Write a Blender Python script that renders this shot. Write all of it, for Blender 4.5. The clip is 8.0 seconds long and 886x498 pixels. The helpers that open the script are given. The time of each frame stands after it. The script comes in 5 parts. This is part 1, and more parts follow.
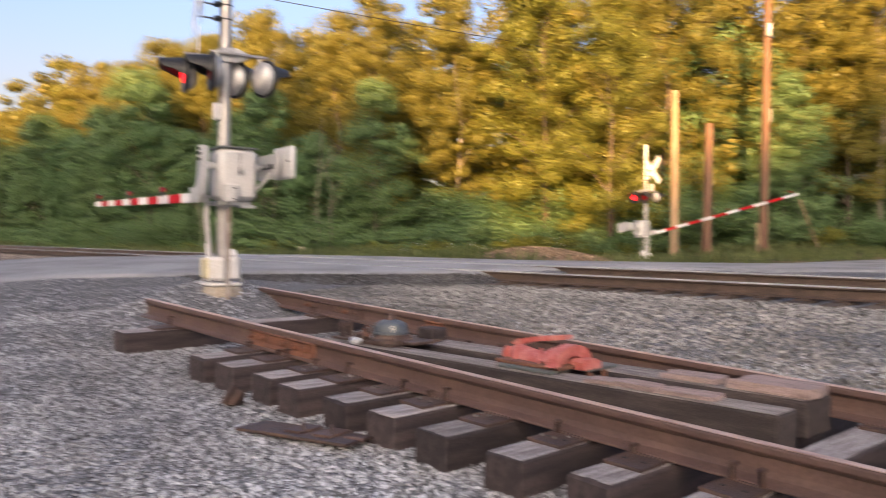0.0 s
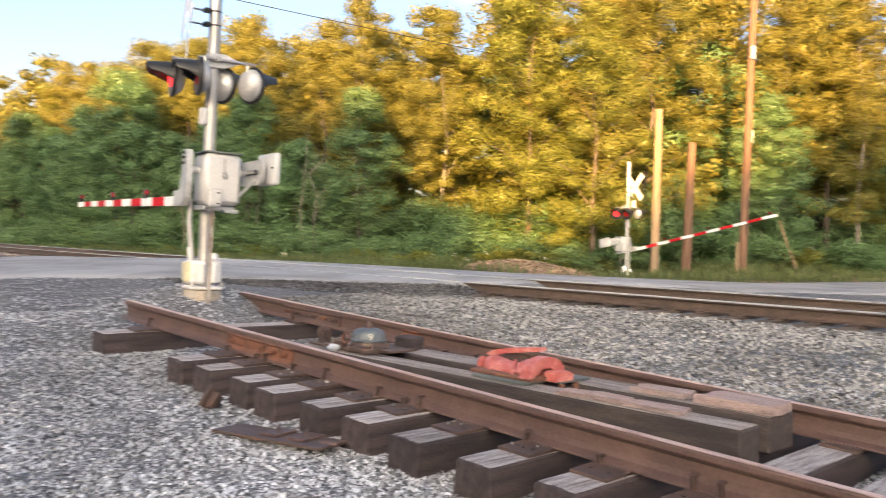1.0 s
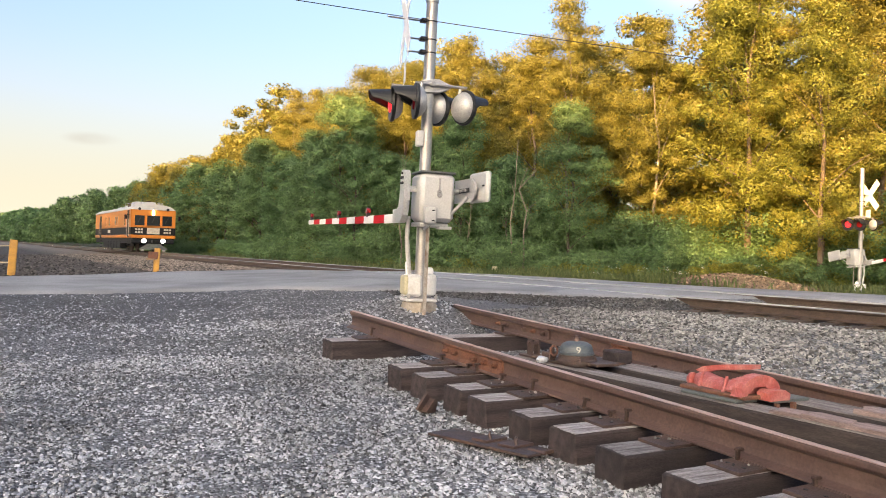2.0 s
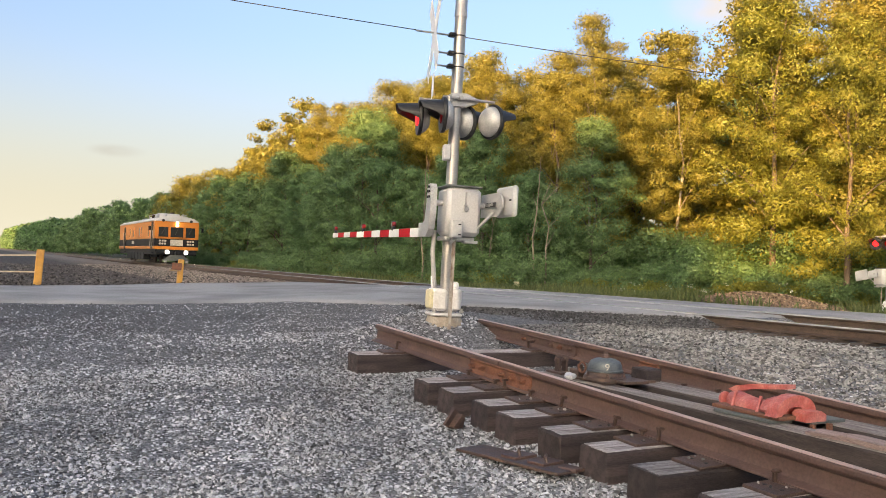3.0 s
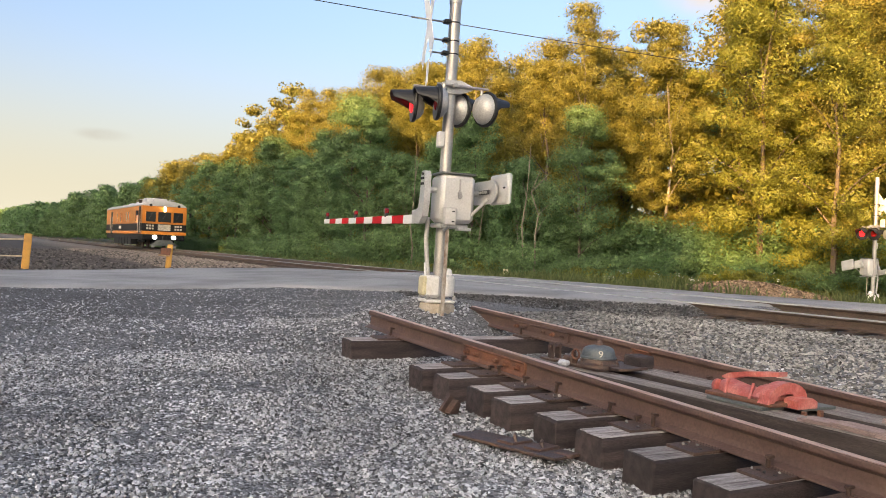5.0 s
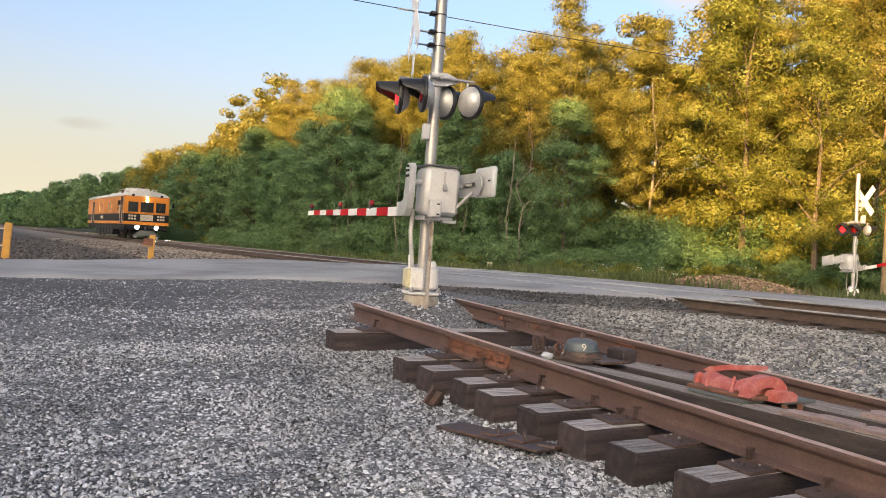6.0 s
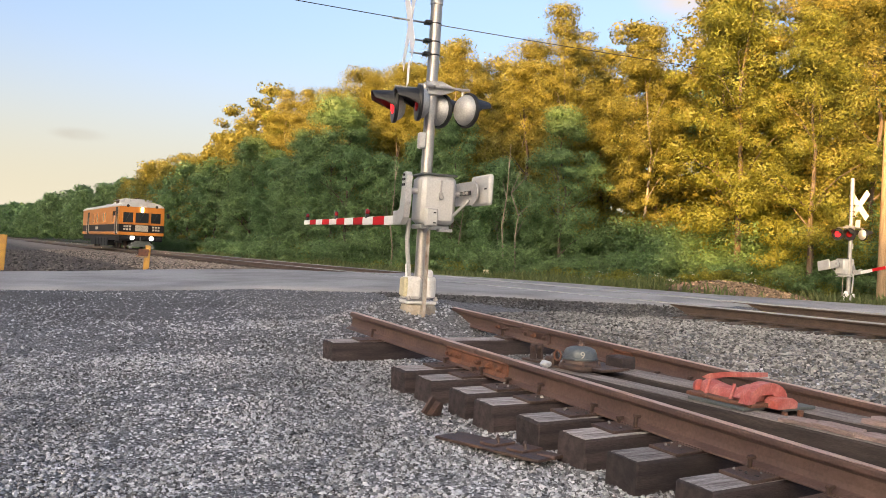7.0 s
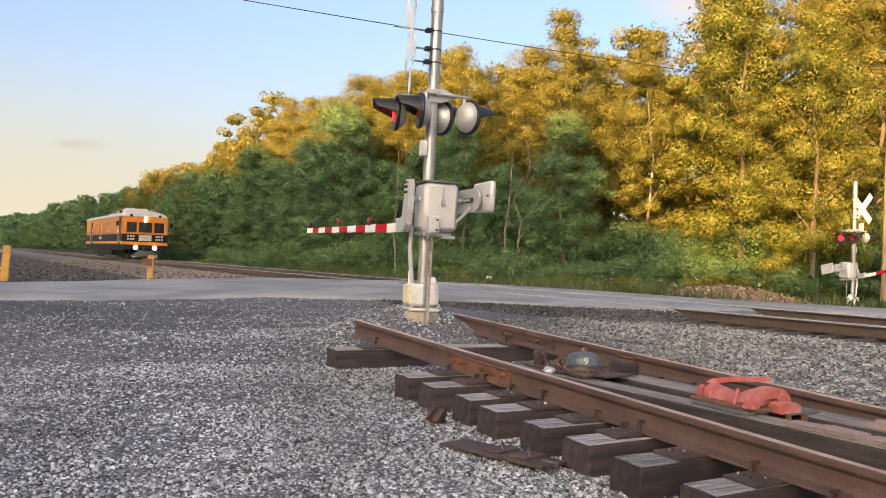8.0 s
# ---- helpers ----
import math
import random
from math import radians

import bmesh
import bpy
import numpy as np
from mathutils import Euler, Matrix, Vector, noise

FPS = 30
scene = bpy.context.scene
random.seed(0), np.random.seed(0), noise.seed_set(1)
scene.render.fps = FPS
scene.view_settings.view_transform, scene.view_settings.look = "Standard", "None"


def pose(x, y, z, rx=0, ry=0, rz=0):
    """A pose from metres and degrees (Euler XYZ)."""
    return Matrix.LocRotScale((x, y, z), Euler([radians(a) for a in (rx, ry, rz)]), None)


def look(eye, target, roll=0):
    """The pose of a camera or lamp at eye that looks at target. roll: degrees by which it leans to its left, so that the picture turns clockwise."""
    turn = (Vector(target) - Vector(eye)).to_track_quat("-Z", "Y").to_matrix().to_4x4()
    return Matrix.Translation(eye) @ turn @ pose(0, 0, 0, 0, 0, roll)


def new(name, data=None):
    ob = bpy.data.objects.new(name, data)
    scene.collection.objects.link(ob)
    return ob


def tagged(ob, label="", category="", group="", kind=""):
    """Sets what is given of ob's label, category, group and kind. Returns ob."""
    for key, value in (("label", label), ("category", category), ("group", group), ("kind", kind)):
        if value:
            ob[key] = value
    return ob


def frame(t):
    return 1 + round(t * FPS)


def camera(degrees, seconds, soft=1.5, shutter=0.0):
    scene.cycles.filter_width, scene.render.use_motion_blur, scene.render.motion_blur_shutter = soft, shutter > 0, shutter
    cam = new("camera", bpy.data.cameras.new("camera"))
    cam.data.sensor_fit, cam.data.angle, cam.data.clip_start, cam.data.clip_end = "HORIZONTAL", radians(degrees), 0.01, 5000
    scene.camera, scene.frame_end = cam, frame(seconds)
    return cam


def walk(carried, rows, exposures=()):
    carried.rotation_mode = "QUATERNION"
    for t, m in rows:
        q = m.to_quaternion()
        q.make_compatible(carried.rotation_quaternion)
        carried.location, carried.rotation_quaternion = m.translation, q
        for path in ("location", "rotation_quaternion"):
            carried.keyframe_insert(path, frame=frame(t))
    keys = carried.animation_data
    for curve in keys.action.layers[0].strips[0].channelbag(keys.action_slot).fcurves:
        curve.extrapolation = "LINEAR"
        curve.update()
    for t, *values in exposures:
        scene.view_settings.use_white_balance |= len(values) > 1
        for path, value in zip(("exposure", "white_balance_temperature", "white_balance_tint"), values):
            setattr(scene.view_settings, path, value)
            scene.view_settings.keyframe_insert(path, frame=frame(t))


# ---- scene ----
cam = camera(55.3, 8.0, soft=0.6, shutter=0.4)
PATH = [
    (0, (0.284, 0.198, 1.387), (1.646, 1.662, 1.347), 0.0),
    (0.2, (0.275, 0.23, 1.398), (1.753, 1.575, 1.33), 0.7),
    (0.5, (0.263, 0.213, 1.392), (1.782, 1.512, 1.333), 1.0),
    (0.8, (0.272, 0.184, 1.386), (1.734, 1.549, 1.361), 1.4),
    (1, (0.232, 0.103, 1.392), (1.623, 1.54, 1.377), 1.7),
    (1.5, (0.136, -0.062, 1.412), (1.255, 1.596, 1.409), 1.5),
    (2, (0.128, -0.058, 1.405), (1.125, 1.676, 1.408), 1.5),
    (3.5, (0.073, 0.024, 1.396), (1.024, 1.783, 1.439), 2.2),
    (4, (0.062, 0.02, 1.394), (1.017, 1.777, 1.43), 2.3),
    (4.5, (0.036, 0.01, 1.394), (1.0, 1.761, 1.416), 2.4),
    (6, (0.016, 0.01, 1.392), (1.03, 1.734, 1.383), 3.0),
    (6.5, (0.02, 0.037, 1.391), (1.042, 1.756, 1.39), 3.0),
    (7, (0.014, 0.032, 1.4), (1.036, 1.751, 1.41), 2.5),
    (7.5, (0.01, 0.024, 1.401), (1.029, 1.745, 1.421), 2.2),
    (8, (0.012, 0.019, 1.402), (1.027, 1.742, 1.428), 2.0),
]
walk(cam, [(t, look(eye, target, roll)) for t, eye, target, roll in PATH], exposures=[
    (0.0, 2.26, 7100, 20), (0.4, 2.55, 7050, 14), (0.9, 2.7, 7100, 12), (1.6, 2.58, 7200, 12), (3.4, 2.27, 7200, 10), (8.0, 2.27, 7300, 13)])

# ---- sky and sun: a low evening sun behind the camera ----
SUN_EL = radians(9.0)
SUN_FROM = Vector((-0.80, -0.60, 0)).normalized() * math.cos(SUN_EL) + Vector((0, 0, math.sin(SUN_EL)))
world = bpy.data.worlds.new("evening_sky")
scene.world = world
world.use_nodes = True
wn, wl = world.node_tree.nodes, world.node_tree.links
sky = wn.new("ShaderNodeTexSky")
sky.sky_type = "NISHITA"
sky.sun_disc = False
sky.sun_elevation = SUN_EL
sky.sun_rotation = math.atan2(SUN_FROM.x, SUN_FROM.y)
sky.air_density, sky.dust_density, sky.ozone_density = 0.58, 7.0, 1.3
CLOUD_A = ((0.692, 0.658, 0.297), 0.075, 1.9, 1.5, (1.5, 1.35, 1.25))
CLOUD_B = ((0.124, 0.986, 0.111), 0.036, 4.0, 0.75, (0.9, 0.86, 0.78))
haze = wn.new("ShaderNodeMix")      # warm evening haze lying along the whole horizon
haze.data_type = "RGBA"
haze.inputs["B"].default_value = (1.62, 1.57, 1.28, 1)
sky_way, sky_up, low_sky = wn.new("ShaderNodeTexCoord"), wn.new("ShaderNodeSeparateXYZ"), wn.new("ShaderNodeMapRange")
low_sky.interpolation_type = "SMOOTHSTEP"
low_sky.inputs["From Min"].default_value, low_sky.inputs["From Max"].default_value = 0.0, 0.27
low_sky.inputs["To Min"].default_value, low_sky.inputs["To Max"].default_value = 0.85, 0.0
wl.new(sky_way.outputs["Generated"], sky_up.inputs["Vector"])
wl.new(sky_up.outputs["Z"], low_sky.inputs["Value"])
wl.new(low_sky.outputs["Result"], haze.inputs["Factor"])
wl.new(sky.outputs["Color"], haze.inputs["A"])
sky_colour = haze.outputs["Result"]
for centre, reach, tall, deep, tone in (CLOUD_A, CLOUD_B):      # two small evening clouds
    off, flat, size, edge, puff, thick, cloud = (wn.new("ShaderNode" + k) for k in ("VectorMath", "VectorMath", "VectorMath", "MapRange", "TexNoise", "Math", "Mix"))
    off.operation, flat.operation, size.operation, thick.operation, cloud.data_type = "SUBTRACT", "MULTIPLY", "LENGTH", "MULTIPLY", "RGBA"
    off.inputs[1].default_value, flat.inputs[1].default_value = centre, (1, 1, tall)
    edge.inputs["From Min"].default_value, edge.inputs["From Max"].default_value = reach, reach * 0.25
    edge.inputs["To Max"].default_value = deep
    edge.interpolation_type = "SMOOTHSTEP"
    puff.inputs["Scale"].default_value, puff.inputs["Detail"].default_value = 22, 6
    cloud.inputs["B"].default_value = (*tone, 1)
    wl.new(sky_way.outputs["Generated"], off.inputs[0])
    wl.new(off.outputs[0], flat.inputs[0])
    wl.new(flat.outputs[0], size.inputs[0])
    wl.new(size.outputs["Value"], edge.inputs["Value"])
    wl.new(sky_way.outputs["Generated"], puff.inputs["Vector"])
    wl.new(puff.outputs["Fac"], thick.inputs[0])
    wl.new(edge.outputs["Result"], thick.inputs[1])
    wl.new(thick.outputs[0], cloud.inputs["Factor"])
    wl.new(sky_colour, cloud.inputs["A"])
    sky_colour = cloud.outputs["Result"]
wl.new(sky_colour, wn["Background"].inputs["Color"])
wn["Background"].inputs["Strength"].default_value = 0.13
sun = new("sun", bpy.data.lights.new("sun", "SUN"))
sun.data.energy, sun.data.angle, sun.data.color = 4.1, radians(0.6), (1.0, 0.6, 0.23)
sun.matrix_world = look(SUN_FROM * 200, (0, 0, 0))


# ---- materials ----
def material(name, base, rough=0.7, metal=0.0, vary=0.25, scale=6.0, fine=60.0, bump=0.3, other=None, spread=0.55,
             island=0.0, obj=0.0, stretch=None, gloss=0.5):
    """A surface in two colours mixed by broad and fine noise, with fine relief."""
    m = bpy.data.materials.new(name)
    m.use_nodes = True
    n, l = m.node_tree.nodes, m.node_tree.links
    bsdf = n["Principled BSDF"]
    bsdf.inputs["Roughness"].default_value, bsdf.inputs["Metallic"].default_value = rough, metal
    bsdf.inputs["Specular IOR Level"].default_value = gloss
    co = n.new("ShaderNodeTexCoord")
    src = co.outputs["Object"]
    if stretch:
        mp = n.new("ShaderNodeMapping")
        mp.inputs["Scale"].default_value = stretch
        l.new(src, mp.inputs["Vector"])
        src = mp.outputs["Vector"]
    big, small = n.new("ShaderNodeTexNoise"), n.new("ShaderNodeTexNoise")
    for tex, s in ((big, scale), (small, fine)):
        tex.inputs["Scale"].default_value, tex.inputs["Detail"].default_value = s, 5
        l.new(src, tex.inputs["Vector"])
    ramp = n.new("ShaderNodeMapRange")
    ramp.inputs["From Min"].default_value, ramp.inputs["From Max"].default_value = spread - 0.14, spread + 0.14
    l.new(big.outputs["Fac"], ramp.inputs["Value"])
    mix = n.new("ShaderNodeMix")
    mix.data_type = "RGBA"
    mix.inputs["A"].default_value = (*base, 1)
    mix.inputs["B"].default_value = (*(other or [c * (1 - vary) for c in base]), 1)
    l.new(ramp.outputs["Result"], mix.inputs["Factor"])
    tone = n.new("ShaderNodeHueSaturation")
    l.new(mix.outputs["Result"], tone.inputs["Color"])
    val = n.new("ShaderNodeMapRange")
    val.inputs["From Min"].default_value, val.inputs["From Max"].default_value = 0.3, 0.7
    val.inputs["To Min"].default_value, val.inputs["To Max"].default_value = 1 - vary, 1 + vary
    l.new(small.outputs["Fac"], val.inputs["Value"])
    out = val.outputs["Result"]
    for amount, node, socket in ((island, "ShaderNodeNewGeometry", "Random Per Island"), (obj, "ShaderNodeObjectInfo", "Random")):
        if amount:
            info, rng, mul = n.new(node), n.new("ShaderNodeMapRange"), n.new("ShaderNodeMath")
            rng.inputs["To Min"].default_value, rng.inputs["To Max"].default_value = 1 - amount, 1 + amount
            l.new(info.outputs[socket], rng.inputs["Value"])
            mul.operation = "MULTIPLY"
            l.new(out, mul.inputs[0])
            l.new(rng.outputs["Result"], mul.inputs[1])
            out = mul.outputs["Value"]
    l.new(out, tone.inputs["Value"])
    l.new(tone.outputs["Color"], bsdf.inputs["Base Color"])
    if bump:
        bp = n.new("ShaderNodeBump")
        bp.inputs["Strength"].default_value, bp.inputs["Distance"].default_value = bump, 0.01
        l.new(small.outputs["Fac"], bp.inputs["Height"])
        l.new(bp.outputs["Normal"], bsdf.inputs["Normal"])
    return m


def leaf_material(name, a, b, through_light=0.56):
    """Leaves: two greens by tree and by leaf, some light passing through."""
    m = bpy.data.materials.new(name)
    m.use_nodes = True
    n, l = m.node_tree.nodes, m.node_tree.links
    n.remove(n["Principled BSDF"])
    geo, info = n.new("ShaderNodeNewGeometry"), n.new("ShaderNodeObjectInfo")
    add = n.new("ShaderNodeMath")
    add.operation = "ADD"
    half = n.new("ShaderNodeMath")
    half.operation = "MULTIPLY"
    half.inputs[1].default_value = 0.5
    l.new(geo.outputs["Random Per Island"], add.inputs[0])
    l.new(info.outputs["Random"], add.inputs[1])
    l.new(add.outputs[0], half.inputs[0])
    mix = n.new("ShaderNodeMix")
    mix.data_type = "RGBA"
    mix.inputs["A"].default_value, mix.inputs["B"].default_value = (*a, 1), (*b, 1)
    l.new(half.outputs[0], mix.inputs["Factor"])
    co, tex = n.new("ShaderNodeTexCoord"), n.new("ShaderNodeTexNoise")
    tex.inputs["Scale"].default_value, tex.inputs["Detail"].default_value = 24, 2
    l.new(co.outputs["Object"], tex.inputs["Vector"])
    grain = n.new("ShaderNodeMapRange")
    grain.inputs["From Min"].default_value, grain.inputs["From Max"].default_value = 0.36, 0.64
    grain.inputs["To Min"].default_value, grain.inputs["To Max"].default_value = 0.8, 1.22
    l.new(tex.outputs["Fac"], grain.inputs["Value"])
    each = n.new("ShaderNodeMapRange")
    each.inputs["To Min"].default_value, each.inputs["To Max"].default_value = 0.78, 1.25
    l.new(geo.outputs["Random Per Island"], each.inputs["Value"])
    both, tone = n.new("ShaderNodeMath"), n.new("ShaderNodeHueSaturation")
    both.operation = "MULTIPLY"
    l.new(grain.outputs["Result"], both.inputs[0])
    l.new(each.outputs["Result"], both.inputs[1])
    l.new(both.outputs[0], tone.inputs["Value"])
    l.new(mix.outputs["Result"], tone.inputs["Color"])
    dif, tra, sh = n.new("ShaderNodeBsdfPrincipled"), n.new("ShaderNodeBsdfTranslucent"), n.new("ShaderNodeMixShader")
    dif.inputs["Roughness"].default_value = 0.5
    l.new(tone.outputs["Color"], dif.inputs["Base Color"])
    l.new(tone.outputs["Color"], tra.inputs["Color"])
    sh.inputs["Fac"].default_value = through_light
    l.new(dif.outputs[0], sh.inputs[1])
    l.new(tra.outputs[0], sh.inputs[2])
    l.new(sh.outputs[0], n["Material Output"].inputs["Surface"])
    return m


def glow(name, colour, strength):
    m = bpy.data.materials.new(name)
    m.use_nodes = True
    b = m.node_tree.nodes["Principled BSDF"]
    b.inputs["Base Color"].default_value = (*colour, 1)
    b.inputs["Emission Color"].default_value, b.inputs["Emission Strength"].default_value = (*colour, 1), strength
    return m


def ground_material():
    """Crushed stone near the tracks, dark cinders beyond the road, soil and turf past the tracks."""
    # base kept dark: the shade in gaps between loose stones is in this colour
    m = material("gap_shaded_crushed_stone", (0.158, 0.165, 0.177), 0.9, 0, 0.3, 0.5, 14, 0)
    n, l = m.node_tree.nodes, m.node_tree.links
    bsdf = n["Principled BSDF"]
    tone = bsdf.inputs["Base Color"].links[0].from_node
    geo = n.new("ShaderNodeNewGeometry")
    cell = n.new("ShaderNodeTexVoronoi")
    cell.inputs["Scale"].default_value = 58
    l.new(geo.outputs["Position"], cell.inputs["Vector"])
    cell2 = n.new("ShaderNodeTexVoronoi")
    cell2.inputs["Scale"].default_value = 140
    l.new(geo.outputs["Position"], cell2.inputs["Vector"])
    grey = n.new("ShaderNodeSeparateColor")
    l.new(cell.outputs["Color"], grey.inputs["Color"])
    rng = n.new("ShaderNodeMapRange")
    rng.inputs["To Min"].default_value, rng.inputs["To Max"].default_value = 0.3, 1.7
    l.new(grey.outputs["Red"], rng.inputs["Value"])
    mul = n.new("ShaderNodeMix")
    mul.data_type, mul.blend_type = "RGBA", "MULTIPLY"
    mul.inputs["Factor"].default_value = 1
    l.new(tone.outputs["Color"], mul.inputs["A"])
    l.new(rng.outputs["Result"], mul.inputs["B"])
    xyz = n.new("ShaderNodeSeparateXYZ")
    l.new(geo.outputs["Position"], xyz.inputs["Vector"])
    wob = n.new("ShaderNodeTexNoise")
    wob.inputs["Scale"].default_value = 0.5
    wob.inputs["Detail"].default_value = 6
    l.new(geo.outputs["Position"], wob.inputs["Vector"])

    def zone(axis, a, b, amp, below=None):
        """1 past b, 0 before a, on a wavering line."""
        w = n.new("ShaderNodeMath")
        w.operation = "MULTIPLY_ADD"
        w.inputs[1].default_value = amp
        l.new(wob.outputs["Fac"], w.inputs[0])
        l.new(xyz.outputs[axis], w.inputs[2])
        r = n.new("ShaderNodeMapRange")
        r.inputs["From Min"].default_value, r.inputs["From Max"].default_value = a + amp / 2, b + amp / 2
        l.new(w.outputs[0], r.inputs["Value"])
        return r.outputs["Result"]

    def over(under, colour, fac):
        mx = n.new("ShaderNodeMix")
        mx.data_type = "RGBA"
        l.new(under, mx.inputs["A"])
        if isinstance(colour, tuple):
            mx.inputs["B"].default_value = (*colour, 1)
        else:
            l.new(colour, mx.inputs["B"])
        l.new(fac, mx.inputs["Factor"])
        return mx.outputs["Result"]

    def product(a, b):
        p = n.new("ShaderNodeMath")
        p.operation = "MULTIPLY"
        l.new(a, p.inputs[0])
        l.new(b, p.inputs[1])
        return p.outputs[0]

    soil = n.new("ShaderNodeValToRGB")
    soil.color_ramp.elements[0].position, soil.color_ramp.elements[0].color = 0.4, (0.05, 0.075, 0.02, 1)
    soil.color_ramp.elements[1].position, soil.color_ramp.elements[1].color = 0.62, (0.2, 0.14, 0.085, 1)
    l.new(wob.outputs["Fac"], soil.inputs["Fac"])
    col = mul.outputs["Result"]
    dark = n.new("ShaderNodeMath")
    dark.operation = "SUBTRACT"
    dark.inputs[0].default_value = 1
    l.new(zone("X", 5.5, 8.5, 3.0), dark.inputs[1])
    near_road = n.new("ShaderNodeMath")
    near_road.operation = "SUBTRACT"
    near_road.inputs[0].default_value = 1
    l.new(zone("X", 3.5, 7.0, 3.0), near_road.inputs[1])
    fine = n.new("ShaderNodeMix")
    fine.data_type, fine.blend_type = "RGBA", "MULTIPLY"
    fine.inputs["B"].default_value = (0.66, 0.66, 0.67, 1)
    l.new(col, fine.inputs["A"])
    l.new(product(zone("Y", 8.5, 12.5, 4.0), near_road.outputs[0]), fine.inputs["Factor"])
    col = fine.outputs["Result"]
    col = over(col, (0.19, 0.165, 0.145), zone("Y", 26.5, 29, 1.0))
    col = over(col, (0.055, 0.05, 0.048), product(zone("Y", 25.5, 26.5, 1.0), dark.outputs[0]))
    col = over(col, soil.outputs["Color"], product(zone("X", 14.9, 15.6, 1.2), zone("Y", 9.6, 10.4, 0.6)))
    away = n.new("ShaderNodeVectorMath")
    away.operation = "DISTANCE"
    away.inputs[1].default_value = (22.3, 18.9, 0.8)
    l.new(geo.outputs["Position"], away.inputs[0])
    bare = n.new("ShaderNodeMapRange")
    bare.inputs["From Min"].default_value, bare.inputs["From Max"].default_value = 3.3, 2.3
    l.new(away.outputs["Value"], bare.inputs["Value"])
    earth = n.new("ShaderNodeValToRGB")
    earth.color_ramp.elements[0].position, earth.color_ramp.elements[0].color = 0.35, (0.16, 0.11, 0.075, 1)
    earth.color_ramp.elements[1].position, earth.color_ramp.elements[1].color = 0.62, (0.36, 0.25, 0.16, 1)
    l.new(wob.outputs["Fac"], earth.inputs["Fac"])
    col = over(col, earth.outputs["Color"], product(bare.outputs["Result"], zone("X", 14.9, 15.6, 1.2)))
    l.new(col, bsdf.inputs["Base Color"])
    bump = n.new("ShaderNodeBump")
    bump.inputs["Strength"].default_value, bump.inputs["Distance"].default_value = 1.0, 0.02
    l.new(cell.outputs["Distance"], bump.inputs["Height"])
    bump.invert = True
    bump2 = n.new("ShaderNodeBump")
    bump2.inputs["Strength"].default_value, bump2.inputs["Distance"].default_value = 0.7, 0.008
    bump2.invert = True
    l.new(cell2.outputs["Distance"], bump2.inputs["Height"])
    l.new(bump.outputs["Normal"], bump2.inputs["Normal"])
    l.new(bump2.outputs["Normal"], bsdf.inputs["Normal"])
    return m


GROUND = ground_material()
ASPHALT = material("worn_asphalt", (0.31, 0.31, 0.314), 0.85, 0, 0.24, 0.7, 90, 0.5, other=(0.19, 0.19, 0.194))
STONE = material("ballast_stone", (0.342, 0.357, 0.382), 0.7, 0, 0.2, 0.5, 60, 0.3, other=(0.176, 0.184, 0.197), island=0.88)
SHOULDER = material("grey_brown_ballast_stone", (0.25, 0.246, 0.236), 0.85, 0, 0.2, 0.5, 60, 0.3, other=(0.122, 0.12, 0.115), island=0.8)
CRUMB = material("broken_asphalt", (0.075, 0.075, 0.077), 0.9, 0, 0.25, 0.8, 60, 0.3, other=(0.045, 0.045, 0.047), island=0.7)
CLOD = material("brown_earth_clods", (0.3, 0.21, 0.135), 0.95, 0, 0.3, 2, 40, 0.5, other=(0.17, 0.12, 0.08), island=0.6)
CINDER = material("dark_cinders", (0.11, 0.1, 0.094), 0.95, 0, 0.3, 0.5, 60, 0.3, other=(0.06, 0.055, 0.052), island=0.8)
FAR_STONE = material("brown_ballast_stone", (0.24, 0.205, 0.18), 0.9, 0, 0.2, 0.5, 60, 0.3, island=0.6)
RUST = material("rusty_rail_steel", (0.096, 0.06, 0.051), 0.5, 0.15, 0.2, 4, 60, 0.3, other=(0.135, 0.083, 0.066))
RUST_RED = material("orange_rust", (0.2, 0.085, 0.05), 0.7, 0.1, 0.3, 9, 80, 0.4, other=(0.11, 0.056, 0.04))
SPIKE = material("dark_spike_steel", (0.045, 0.03, 0.025), 0.6, 0.3, 0.25, 9, 80, 0.3, other=(0.1, 0.05, 0.034))
WORN_SHEEN = material("worn_rail_head_sheen", (0.58, 0.42, 0.37), 0.36, 0.3, 0.2, 4, 70, 0.15, other=(0.36, 0.22, 0.18), stretch=(6, 1, 1))
RAIL_TOP = material("polished_rail_head", (0.8, 0.79, 0.78), 0.22, 0.6, 0.12, 5, 60, 0.05)
RAIL_DARK = material("brown_track_steel", (0.09, 0.062, 0.047), 0.75, 0.2, 0.3, 5, 80, 0.3)
TIE = material("dark_timber", (0.03, 0.022, 0.023), 0.75, 0, 0.4, 2.2, 30, 0.7, other=(0.068, 0.05, 0.049), obj=0.3, stretch=(1, 9, 9))
TIE_TOP = material("pale_tie_top", (0.375, 0.35, 0.345), 0.85, 0, 0.4, 4, 34, 0.9, other=(0.145, 0.12, 0.117), obj=0.35, stretch=(1, 8, 8))
BEAM_SIDE = material("dark_switch_timber", (0.03, 0.023, 0.022), 0.8, 0, 0.35, 2.2, 30, 0.6, other=(0.06, 0.046, 0.042), obj=0.2, stretch=(9, 1, 9))
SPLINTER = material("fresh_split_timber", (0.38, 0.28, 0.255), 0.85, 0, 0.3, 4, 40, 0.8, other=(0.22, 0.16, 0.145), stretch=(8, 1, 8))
BEAM_TOP = material("pale_switch_timber", (0.27, 0.242, 0.225), 0.85, 0, 0.38, 3, 34, 0.9, other=(0.13, 0.105, 0.1), obj=0.2, stretch=(8, 1, 8))
